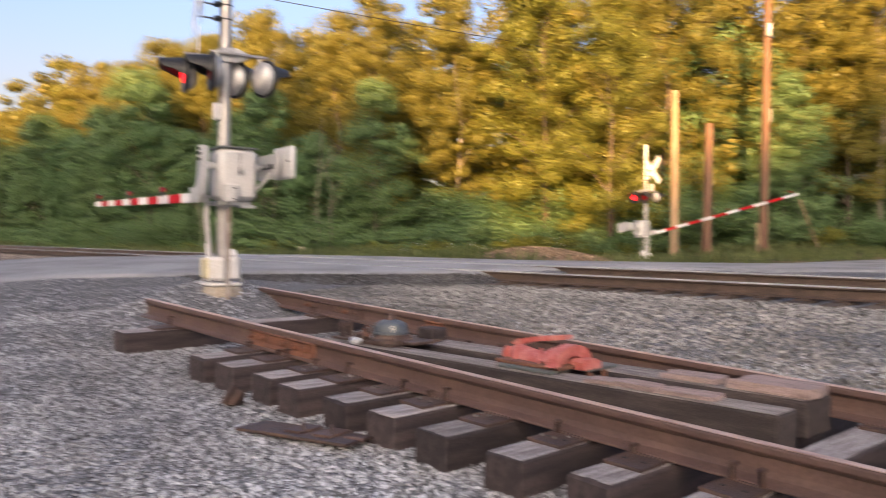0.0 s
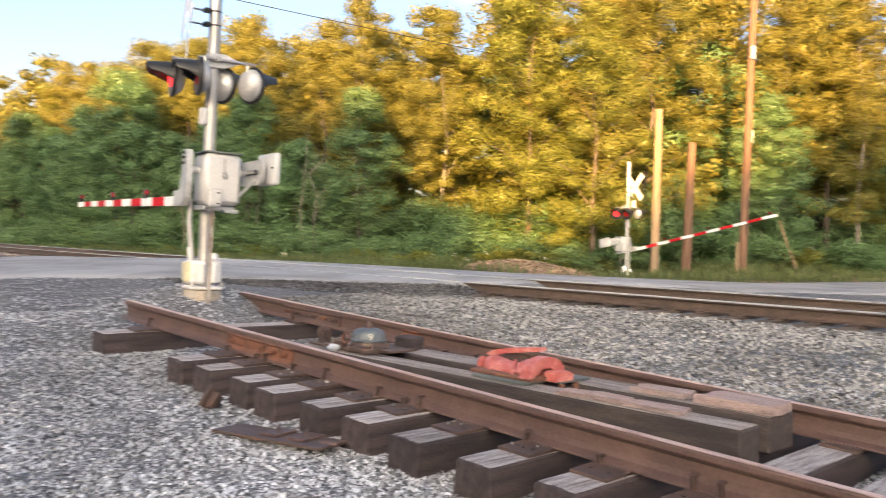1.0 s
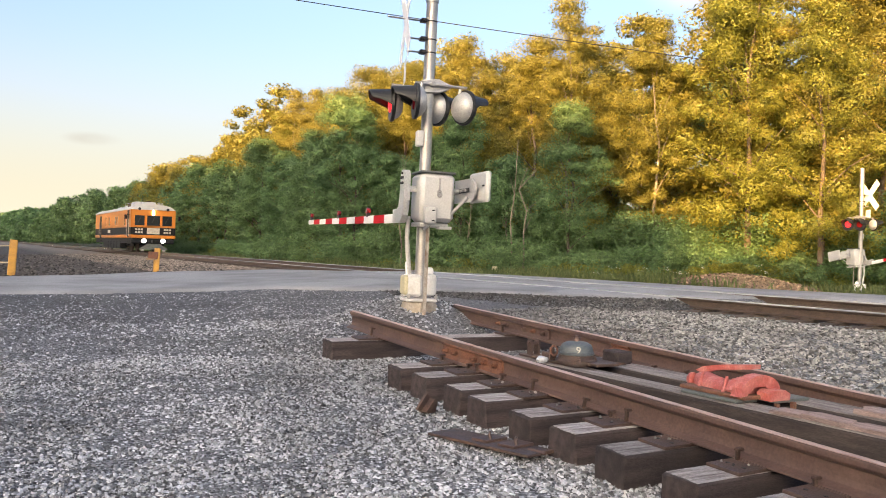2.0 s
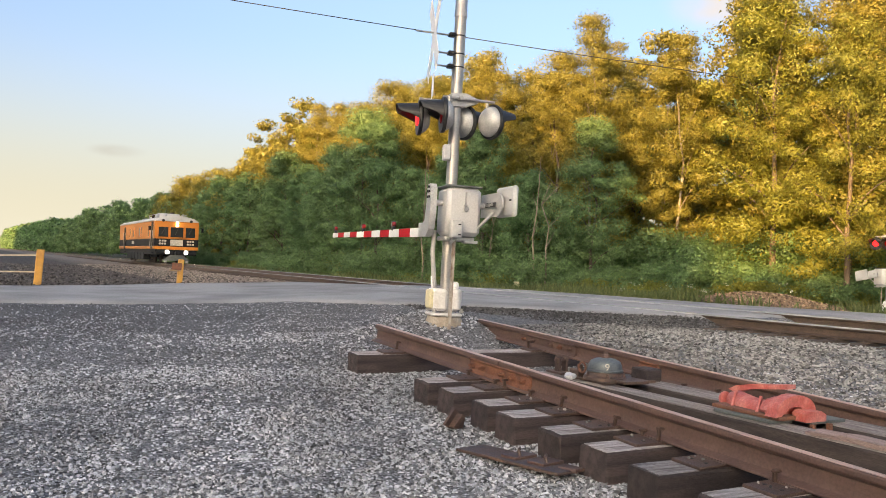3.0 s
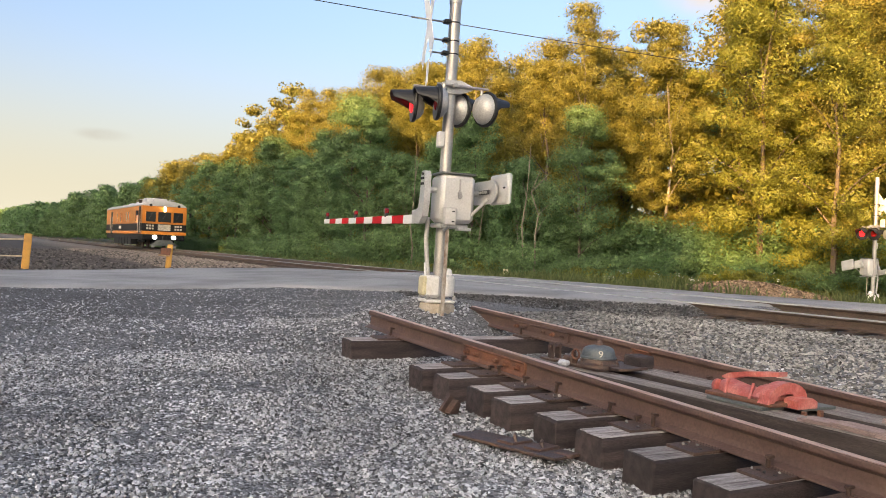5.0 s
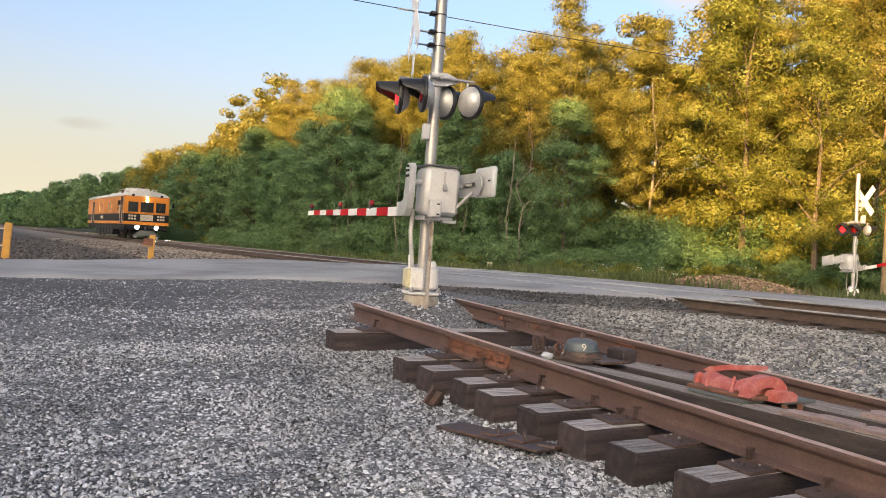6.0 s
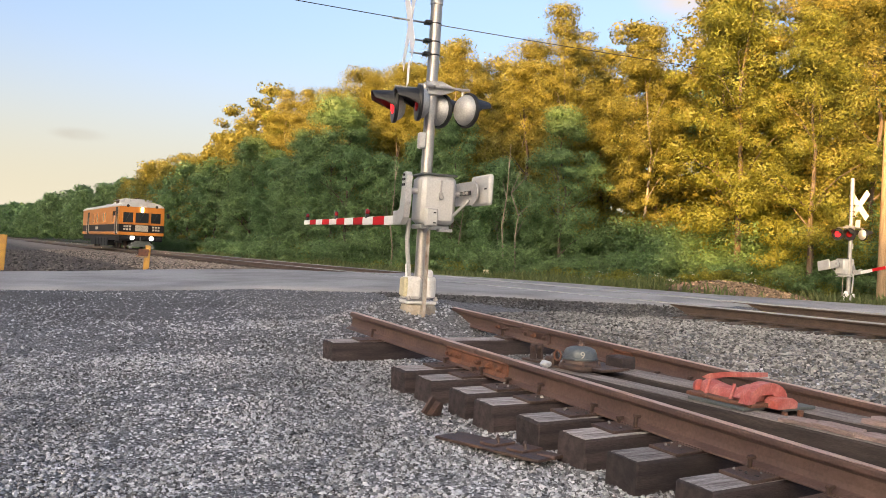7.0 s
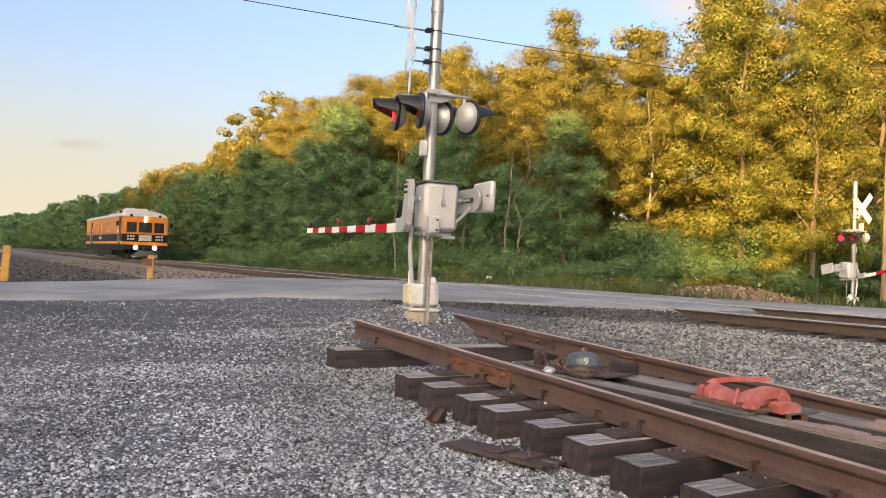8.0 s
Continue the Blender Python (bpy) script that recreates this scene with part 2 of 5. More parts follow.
OLD_TIE = material("brown_track_tie", (0.085, 0.062, 0.047), 0.9, 0, 0.3, 4, 40, 0.6, obj=0.3)
GALV = material("galvanised_steel", (0.43, 0.42, 0.405), 0.42, 0.7, 0.14, 7, 70, 0.12)
GALV_DULL = material("dull_cast_aluminium", (0.52, 0.52, 0.51), 0.5, 0.45, 0.16, 4, 60, 0.15)
BOX = material("silver_grey_paint", (0.55, 0.55, 0.54), 0.45, 0.15, 0.1, 3, 60, 0.1, other=(0.48, 0.475, 0.46))
PALE = material("pale_weathered_paint", (0.68, 0.67, 0.65), 0.5, 0, 0.12, 5, 60, 0.15, other=(0.5, 0.46, 0.4), spread=0.68)
WHITE = material("white_sheeting", (0.78, 0.78, 0.77), 0.45, 0, 0.07, 5, 60, 0.05)
RED = material("red_sheeting", (0.5, 0.012, 0.02), 0.7, 0, 0.1, 5, 60, 0.05, gloss=0.12)
CREAM = material("cream_paint", (0.62, 0.56, 0.36), 0.6, 0, 0.15, 6, 60, 0.15)
STREAKED = material("rust_streaked_steel", (0.42, 0.38, 0.33), 0.65, 0.3, 0.2, 6, 60, 0.2, other=(0.17, 0.095, 0.06), spread=0.55, stretch=(3, 3, 1.2))
PLATE = material("dark_tie_plate_steel", (0.075, 0.052, 0.045), 0.55, 0.25, 0.3, 6, 80, 0.4, other=(0.12, 0.07, 0.05))
BLACK = material("matt_black_paint", (0.018, 0.019, 0.02), 0.5, 0, 0.2, 6, 60, 0.1)
CONCRETE = material("stained_concrete", (0.36, 0.32, 0.26), 0.9, 0, 0.2, 7, 60, 0.5, other=(0.24, 0.19, 0.14))
RED_PAINT = material("faded_red_paint", (0.42, 0.1, 0.085), 0.55, 0, 0.2, 9, 55, 0.5, other=(0.53, 0.21, 0.18))
BLUE_IRON = material("blue_grey_cast_iron", (0.085, 0.102, 0.114), 0.5, 0.3, 0.25, 9, 60, 0.25, other=(0.125, 0.145, 0.155))
SLATE = material("grey_green_plate", (0.12, 0.135, 0.13), 0.6, 0.2, 0.2, 6, 60, 0.2)
POST_Y = material("yellow_painted_timber", (0.62, 0.33, 0.07), 0.7, 0, 0.2, 6, 50, 0.3, other=(0.45, 0.24, 0.07))
ROPE = material("pale_rope", (0.55, 0.45, 0.32), 0.9)
WOOD_POLE = material("brown_pole_timber", (0.16, 0.085, 0.05), 0.85, 0, 0.25, 2, 30, 0.5, other=(0.1, 0.06, 0.042), stretch=(8, 8, 1))
PALE_POLE = material("bleached_pole_timber", (0.32, 0.23, 0.14), 0.85, 0, 0.25, 2, 30, 0.5, other=(0.22, 0.15, 0.09), stretch=(8, 8, 1))
BARK = material("grey_brown_bark", (0.12, 0.092, 0.072), 0.95, 0, 0.3, 3, 25, 0.8, other=(0.08, 0.065, 0.055), stretch=(6, 6, 1))
BIRCH = material("pale_bark", (0.24, 0.21, 0.175), 0.9, 0, 0.3, 3, 25, 0.6, other=(0.16, 0.13, 0.105))
# leaf greens lifted past natural: light the crowns lack is put into colour
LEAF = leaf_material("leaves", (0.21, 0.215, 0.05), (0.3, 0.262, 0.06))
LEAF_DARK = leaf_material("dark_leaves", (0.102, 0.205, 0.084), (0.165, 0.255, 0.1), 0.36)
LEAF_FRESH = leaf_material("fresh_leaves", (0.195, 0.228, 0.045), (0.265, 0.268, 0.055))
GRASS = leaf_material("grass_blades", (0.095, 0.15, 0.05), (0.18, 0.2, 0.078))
ORANGE = material("orange_coach_paint", (0.54, 0.19, 0.026), 0.4, 0, 0.06, 2, 40, 0.03)
COACH_BLACK = material("black_coach_paint", (0.012, 0.013, 0.015), 0.5, 0, 0.15, 2, 40, 0.03, gloss=0.2)
ROOF_GREY = material("pale_grey_roof_paint", (0.5, 0.5, 0.5), 0.5, 0.1, 0.12, 2, 40, 0.05)
GLASS = material("dark_window_glass", (0.02, 0.023, 0.026), 0.15, 0, 0.05, 2, 40, 0, gloss=0.3)
LETTER = material("pale_lettering", (0.5, 0.47, 0.41), 0.6)
HEADLAMP = glow("lit_headlamp", (1.0, 0.94, 0.86), 16)
RED_LIT = glow("lit_red_lens", (1.0, 0.015, 0.02), 0.7)
RED_DIM = material("dark_red_lens", (0.25, 0.01, 0.012), 0.2, 0, 0.1, 5, 40, 0)


# ---- mesh helpers ----
def box(bm, cx, cy, cz, sx, sy, sz, m=None, bevel=0.0):
    """A cuboid by centre and size, its edges bevelled."""
    made = bmesh.ops.create_cube(bm, size=1, matrix=Matrix.Translation((cx, cy, cz)) @ Matrix.Diagonal((sx, sy, sz, 1)))["verts"]
    if bevel:
        edges = list({e for v in made for e in v.link_edges})
        out = bmesh.ops.bevel(bm, geom=edges, offset=bevel, segments=1, profile=0.5, affect="EDGES")
        made = list({v for f in out["faces"] for v in f.verts} | {v for v in made if v.is_valid})
    if m is not None:
        bmesh.ops.transform(bm, matrix=m, verts=made)
    return made


def rod(bm, a, b, r0, r1=None, seg=12, caps=True):
    """A round bar from a to b."""
    a, b = Vector(a), Vector(b)
    turn = (b - a).to_track_quat("Z", "Y").to_matrix().to_4x4()
    return bmesh.ops.create_cone(bm, cap_ends=caps, segments=seg, radius1=r0, radius2=r0 if r1 is None else r1,
                                 depth=(b - a).length, matrix=Matrix.Translation((a + b) / 2) @ turn)["verts"]


def bar(bm, a, b, w, h, bevel=0.0):
    """A square bar from a to b, w wide and h high."""
    a, b = Vector(a), Vector(b)
    turn = (b - a).to_track_quat("Y", "Z").to_matrix().to_4x4()
    return box(bm, 0, 0, 0, w, (b - a).length, h, Matrix.Translation((a + b) / 2) @ turn, bevel)


def extrude(bm, outline, m, depth):
    """A flat outline in x, z, pushed along y by depth, at the pose m."""
    front = [bm.verts.new(m @ Vector((x, 0, z))) for x, z in outline]
    back = [bm.verts.new(m @ Vector((x, depth, z))) for x, z in outline]
    bm.faces.new(front)
    bm.faces.new(list(reversed(back)))
    k = len(outline)
    for i in range(k):
        bm.faces.new((front[i], back[i], back[(i + 1) % k], front[(i + 1) % k]))
    bmesh.ops.recalc_face_normals(bm, faces=bm.faces[:])
    return front + back


def spin(bm, profile, m=None, seg=20):
    """A turned shape about z from (radius, height) pairs."""
    rings = []
    m = m or Matrix()
    for r, z in profile:
        rings.append([bm.verts.new(m @ Vector((r * math.cos(2 * math.pi * i / seg), r * math.sin(2 * math.pi * i / seg), z))) for i in range(seg)])
    for a, b in zip(rings, rings[1:]):
        for i in range(seg):
            bm.faces.new((a[i], a[(i + 1) % seg], b[(i + 1) % seg], b[i]))
    bm.faces.new(list(reversed(rings[0])))
    bm.faces.new(rings[-1])


def tube(bm, points, r, seg=8):
    """A bent round bar through the points."""
    for a, b in zip(points, points[1:]):
        rod(bm, a, b, r, seg=seg)


def mesh_of(bm, name, mat, smooth=False):
    me = bpy.data.meshes.new(name)
    bm.to_mesh(me)
    bm.free()
    me.materials.append(mat)
    if smooth:
        me.shade_smooth()
        me.set_sharp_from_angle(angle=radians(40))
    return me


def part(name, bm, mat, parent, label="", smooth=False, m=None):
    """One mesh object under a thing or a part."""
    ob = new(name, mesh_of(bm, name, mat, smooth))
    ob.parent = parent
    if m is not None:
        ob.matrix_basis = m
    return tagged(ob, label)


def share(name, me, parent, m):
    """A further piece on shared mesh data."""
    ob = new(name, me)
    ob.parent = parent
    ob.matrix_basis = m
    return ob


def thing(name, m, label, category, group="", kind=""):
    ob = new(name)
    ob.empty_display_size = 0.1
    ob.matrix_basis = m
    return tagged(ob, label, category, group, kind)


def single(name, bm, mat, label, category, group="", kind="", m=None, smooth=False):
    ob = new(name, mesh_of(bm, name, mat, smooth))
    if m is not None:
        ob.matrix_basis = m
    return tagged(ob, label, category, group, kind)


def raw_mesh(name, verts, faces, mat, normals=None):
    me = bpy.data.meshes.new(name)
    me.from_pydata(verts, [], faces)
    me.materials.append(mat)
    if normals is not None:
        me.normals_split_custom_set_from_vertices(normals)
    return me


def smoothstep(a, b, x):
    t = np.clip((x - a) / (b - a), 0, 1)
    return t * t * (3 - 2 * t)


# ---- lie of the land ----
def road_near(x):
    return np.interp(x, [-60, 0.9, 5.8, 8.0, 9.3, 11.3, 14, 25, 60], [21, 17.7, 17.0, 14.6, 12.2, 10.8, 10.0, 6.0, -8])


def road_far(x):
    return np.interp(x, [-60, 1.3, 5.3, 9, 12, 17, 21, 24, 39, 60], [28, 25.2, 26.6, 26.0, 24, 19.8, 15.0, 12.2, 10.6, 9.0])


def road_z(x):
    return np.interp(x, [-60, 1, 3.5, 5.8, 9, 11.1, 12.8, 14.5, 18, 25, 60], [0.25, 0.42, 0.46, 0.55, 0.67, 0.688, 0.735, 0.72, 0.58, 0.45, 0.4])


def ground_z(x, y):
    x, y = np.asarray(x, float), np.asarray(y, float)
    z = 0.05 + 0.0424 * np.clip(y, -8, 9)
    z = z + 0.42 * np.exp(-((x - 4.88) ** 2 + (y - 8.8) ** 2) / 1.0)
    bed = smoothstep(6.0, 9.6, x)
    z = z * (1 - bed) + 0.475 * bed
    off = smoothstep(14.0, 15.5, x)
    z = z * (1 - off) + 0.45 * off
    far = smoothstep(20, 27, y) * (1 - smoothstep(6.0, 9.6, x))
    z = z * (1 - far) + 0.40 * far
    z = z + 0.75 * smoothstep(0.5, 9, y - road_far(x)) * smoothstep(27, 36, x)
    z = z + 0.42 * np.exp(-((x - 22.3) ** 2 / 8 + (y - 19.3) ** 2 / 2.5))
    z = z - 0.24 * np.exp(-((x - 25.7) ** 2 / 5 + (y - 17.0) ** 2 / 3))
    d = np.maximum(np.maximum(road_near(x) - y, y - road_far(x)), 0)
    w = 1 - smoothstep(0.0, 2.2 - 1.5 * smoothstep(7.5, 9.2, x), d)
    z = z * (1 - w) + (road_z(x) - 0.05) * w
    return z


def spread_axis(lo, hi, step, reach):
    """Even steps from lo to hi, then ever longer ones out to reach."""
    inner = list(np.arange(lo, hi + 1e-6, step))
    up, down, s = [], [], step
    a, b = hi, lo
    while a < reach or b > -reach:
        s *= 1.35
        a, b = a + s, b - s
        up.append(a)
        down.append(b)
    return np.array(sorted(down) + inner + up)


gx, gy = spread_axis(-5, 17, 0.16, 2500), spread_axis(0, 20, 0.16, 2500)
GX, GY = np.meshgrid(gx, gy)
GZ = ground_z(GX, GY)
near_zone = (GX > -6) & (GX < 18) & (GY > -2) & (GY < 24)
GZ = GZ + near_zone * (np.random.rand(*GZ.shape) - 0.5) * 0.018
nx, ny = len(gx), len(gy)
idx = np.arange(nx * ny).reshape(ny, nx)
quads = np.stack([idx[:-1, :-1], idx[:-1, 1:], idx[1:, 1:], idx[1:, :-1]], -1).reshape(-1, 4)
ground = new("ground", raw_mesh("ground", np.stack([GX, GY, GZ], -1).reshape(-1, 3).tolist(), quads.tolist(), GROUND))
ground.data.shade_smooth()
tagged(ground, "grey crushed stone yard running into turf and soil", "ground", kind="structure")


def build_road():
    """A strip of asphalt with a ragged edge, its rims turned down into the stones."""
    xs = np.concatenate([np.arange(-60, -6, 3.0), np.arange(-6, 30, 0.25), np.arange(30, 61, 3.0)])
    verts, faces = [], []
    k = 14
    for x in xs:
        n, f = float(road_near(x)), float(road_far(x))
        n += 0.25 * noise.noise((x * 0.6, 0, 0)) + 0.12 * noise.noise((x * 2.3, 5, 0))
        f += 0.2 * noise.noise((x * 0.6, 9, 0))
        z = float(road_z(x))
        verts.append((x, n - 0.12, z - 0.09))
        for i in range(k):
            s = i / (k - 1)
            verts.append((x, n + (f - n) * s, z + 0.03 * math.sin(math.pi * s) * (1 if x < 9 or x > 15 else 0) - (0.015 if i in (0, k - 1) else 0)))
        verts.append((x, f + 0.12, z - 0.09))
    w = k + 2
    for i in range(len(xs) - 1):
        for j in range(w - 1):
            a = i * w + j
            faces.append((a, a + w, a + w + 1, a + 1))
    ob = new("road", raw_mesh("road", verts, faces, ASPHALT))
    ob.data.shade_smooth()
    return tagged(ob, "worn grey asphalt road crossing the railway", "road", kind="structure")


build_road()


# ---- main line ----
RAIL = [(-0.07, 0), (0.07, 0), (0.07, 0.012), (0.016, 0.03), (0.009, 0.06), (0.009, 0.115), (0.03, 0.13), (0.036, 0.138),
        (0.035, 0.163), (0.027, 0.17), (-0.027, 0.17), (-0.035, 0.163), (-0.036, 0.138), (-0.03, 0.13), (-0.009, 0.115),
        (-0.009, 0.06), (-0.016, 0.03), (-0.07, 0.012)]
NEAR_X, FAR_X, NEAR_TOP, FAR_TOP = 11.2, 12.705, 0.70, 0.75


def main_line():
    track = thing("railway_track", pose(0, 0, 0), "single railway track with polished rail heads on ballast", "railway track", kind="structure")
    for x, top in ((NEAR_X, NEAR_TOP), (FAR_X, FAR_TOP)):
        bm = bmesh.new()
        extrude(bm, RAIL, pose(x, -60, top - 0.172), 560)
        rail = part("rail", bm, RAIL_DARK, track)
        # polished steel wrapped over the head; its pale colour holds some sky glint
        bm = bmesh.new()
        box(bm, x, 220, top - 0.0095, 0.079, 560, 0.025, bevel=0.006)
        part("running_surface", bm, RAIL_TOP, rail, "polished running surface with the sky's glint in its pale colour")
    tilt = math.degrees(math.atan2(FAR_TOP - NEAR_TOP, FAR_X - NEAR_X))
    cx, cz = (NEAR_X + FAR_X) / 2, (NEAR_TOP + FAR_TOP) / 2 - 0.172 - 0.1
    bm = bmesh.new()
    box(bm, 0, 0, 0, 2.6, 0.23, 0.17, bevel=0.012)
    me = mesh_of(bm, "tie", OLD_TIE)
    bm = bmesh.new()
    box(bm, 0, 0, 0, 0.35, 0.19, 0.015)
    plate = mesh_of(bm, "tie_plate", RAIL_DARK)
    rng = random.Random(4)
    y = -14.0
    while y < 10.4:
        m = pose(cx + rng.uniform(-0.05, 0.05), y, cz, 0, -tilt, rng.uniform(-1.2, 1.2))
        share("tie", me, track, m)
        share("tie_plate", plate, track, pose(NEAR_X, y, NEAR_TOP - 0.180, 0, -tilt, 0))
        y += 0.52 + rng.uniform(-0.03, 0.03)
    bm = bmesh.new()
    y = 26.5
    while y < 140:
        box(bm, 0, 0, 0, 2.6, 0.23, 0.17, pose(cx, y, cz, 0, -tilt, rng.uniform(-1, 1)))
        y += 0.52
    tagged(part("far_ties", bm, OLD_TIE, track), kind="stuff")


main_line()


# ---- loose track panel lying on the stones ----
SLOPE = math.atan(0.0424)
PANEL = pose(3.70, 0, 0.416) @ pose(0, 0, 0, math.degrees(SLOPE), 0, 0)   # x from the near rail, z from the rail head
GAUGE = 1.505


def bolt(bm, p, d, r=0.016):
    """A square-shouldered nut on its bolt."""
    p, d = Vector(p), Vector(d)
    rod(bm, p, p + d * 0.028, r * 1.3, seg=6)
    rod(bm, p + d * 0.028, p + d * 0.05, r * 0.7, seg=8)


def joint_bar(panel, x, y0, y1, side, mat):
    """A splice bar on the web of a rail with its nuts; side -1 faces -x."""
    bm = bmesh.new()
    prof = [(0.010, -0.135), (0.040, -0.155), (0.048, -0.148), (0.03, -0.12), (0.03, -0.06), (0.046, -0.042), (0.036, -0.034), (0.010, -0.05)]
    pr = [(side * a, b) for a, b in prof]
    extrude(bm, pr if side > 0 else list(reversed(pr)), pose(x, y0, 0), y1 - y0)
    bar_ob = part("joint_bar", bm, mat, panel, "rusted splice bar")
    for i in range(6):
        if i == 3:
            continue
        bm = bmesh.new()
        bolt(bm, (x + side * 0.03, y0 + (y1 - y0) * (i + 0.5) / 6, -0.09), (side, 0, 0))
        part("bolt", bm, RUST_RED if i % 2 else mat, bar_ob)


def track_panel():
    panel = thing("track_panel", PANEL, "loose track panel of rusty rails on dark timber ties", "track panel")
    for x, spans in ((0.0, ((-9.0, 5.61), (5.62, 7.99))), (GAUGE, ((-9.0, 7.05), (7.06, 8.45)))):
        for y0, y1 in spans:
            bm = bmesh.new()
            extrude(bm, [(a, b - 0.17) for a, b in RAIL], pose(x, y0, 0), y1 - y0)
            rail = part("rail", bm, RUST, panel)
            rail.modifiers.new("worn_edge", "BEVEL").width = 0.003
            # strip on the head: wear, with the sky's sheen put into its pale colour
            bm = bmesh.new()
            box(bm, x - 0.004, (y0 + y1) / 2, 0.0015, 0.048, y1 - y0 - 0.01, 0.005, bevel=0.002)
            part("worn_head_sheen", bm, WORN_SHEEN, rail, "worn running surface with the sky's sheen in its pale colour")
    joint_bar(panel, 0.0, 5.18, 6.06, -1, RUST_RED)
    joint_bar(panel, 0.0, 5.18, 6.06, 1, RUST)
    joint_bar(panel, GAUGE, 6.6, 7.55, -1, RUST)
    joint_bar(panel, GAUGE, 5.46, 5.68, -1, RUST_RED)
    # ties, each a little askew
    rng = random.Random(7)
    ys = [7.28, 5.915, 5.515, 5.035, 4.655, 4.21, 3.815, 3.355, 2.865, 2.39, 1.92, 1.45, 0.98, 0.5, 0.03, -0.45, -0.95] + [-1.43 - 0.48 * i for i in range(15)]
    bodies, tops, plates, spikes = [], [], None, None
    for k in range(4):
        bm = bmesh.new()
        box(bm, 0, 0, 0, 2.6, 0.228 + 0.004 * k, 0.182, bevel=0.010)
        r2 = random.Random(20 + k)
        for v in bm.verts:
            v.co += Vector((r2.uniform(-0.012, 0.012), r2.uniform(-0.004, 0.004), r2.uniform(-0.004, 0.004)))
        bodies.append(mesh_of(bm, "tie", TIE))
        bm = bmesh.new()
        # the paler, checked upper face in three strips with open cracks
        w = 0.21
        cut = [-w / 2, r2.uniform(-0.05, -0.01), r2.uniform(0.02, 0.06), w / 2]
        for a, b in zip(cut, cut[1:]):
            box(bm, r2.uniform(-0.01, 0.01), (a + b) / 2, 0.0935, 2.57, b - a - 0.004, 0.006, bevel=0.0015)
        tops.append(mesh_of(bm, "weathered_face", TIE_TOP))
    bm = bmesh.new()
    box(bm, -0.06, 0, 0.002, 0.44, 0.205, 0.018, bevel=0.003)
    box(bm, 0, 0, 0.006, 0.18, 0.205, 0.018, bevel=0.003)
    plate = mesh_of(bm, "tie_plate", PLATE)
    bm = bmesh.new()
    box(bm, 0, 0, 0.018, 0.021, 0.021, 0.066, bevel=0.004)
    box(bm, 0.009, 0, 0.054, 0.046, 0.034, 0.017, bevel=0.005)
    spike = mesh_of(bm, "spike", SPIKE)
    bm = bmesh.new()
    rod(bm, (0, 0, -0.002), (0, 0, 0.004), 0.012, seg=8)
    hole = mesh_of(bm, "spike_hole", BLACK)
    top_z = -0.17 - 0.016
    for i, y in enumerate(ys):
        k = i % 4
        m = pose(GAUGE / 2 + rng.uniform(-0.03, 0.03), y, top_z - 0.093, 0, 0, rng.uniform(-1.3, 1.3))
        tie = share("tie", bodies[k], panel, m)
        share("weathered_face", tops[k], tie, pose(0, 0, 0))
        for x in (0.0, GAUGE):
            yy = y + rng.uniform(-0.02, 0.02)
            pl = share("tie_plate", plate, panel, pose(x, yy, top_z + 0.0095, 0, 0, rng.uniform(-3, 3) + (180 if x > 1 else 0)))
            for sx, sy, up in ((-0.087, 0.065, 1), (0.087, -0.06, 1), (-0.087, -0.075, 0), (-0.18, 0.05, -1), (-0.18, -0.05, -1)):
                if up < 0:
                    share("spike_hole", hole, pl, pose(sx, sy, 0.010))
                    continue
                lift = rng.choice((-0.012, -0.006, 0.0, 0.012, 0.03))
                if (up and rng.random() < 0.85) or rng.random() < 0.35:
                    share("spike", spike, pl, pose(sx, sy, 0.0 + lift, rng.uniform(-8, 8), rng.uniform(-8, 8), 0 if sx < 0 else 180))
    return panel


track_panel()


def on_panel(x, y, dz=0.0):
    """A pose on the panel's tie tops at world x and distance y, leaning with the panel."""
    return PANEL @ pose(x - 3.70, y, -0.17 - 0.016 + dz)


def on_timber(x, y, dz=0.0):
    """A pose on the upper face of the two long timbers."""
    return pose(x, y, 0.500 + 0.006 * (y - 2) + dz, 0.23, 0, 0)


def switch_timber(x, y0, y1, w, h, seed):
    t = thing("switch_timber", on_timber(x, y0, -h - 0.005), "long dark timber with a paler top laid along the panel's ties", "timber", "switch timbers")
    bm = bmesh.new()
    box(bm, 0, (y1 - y0) / 2, h / 2, w, y1 - y0, h, bevel=0.012)
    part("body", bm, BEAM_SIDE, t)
    r = random.Random(seed)
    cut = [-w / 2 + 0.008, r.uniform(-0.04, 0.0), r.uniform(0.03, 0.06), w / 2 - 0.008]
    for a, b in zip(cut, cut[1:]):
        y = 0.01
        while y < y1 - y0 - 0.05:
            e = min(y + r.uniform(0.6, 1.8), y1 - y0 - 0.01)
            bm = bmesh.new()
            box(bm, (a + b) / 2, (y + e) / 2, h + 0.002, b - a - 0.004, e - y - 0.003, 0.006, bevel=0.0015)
            part("split_board", bm, BEAM_TOP, t, "paler split upper face")
            y = e
    return t


switch_timber(4.36, 2.08, 5.95, 0.22, 0.20, 1)
switch_timber(4.84, 2.13, 5.8, 0.30, 0.20, 2)


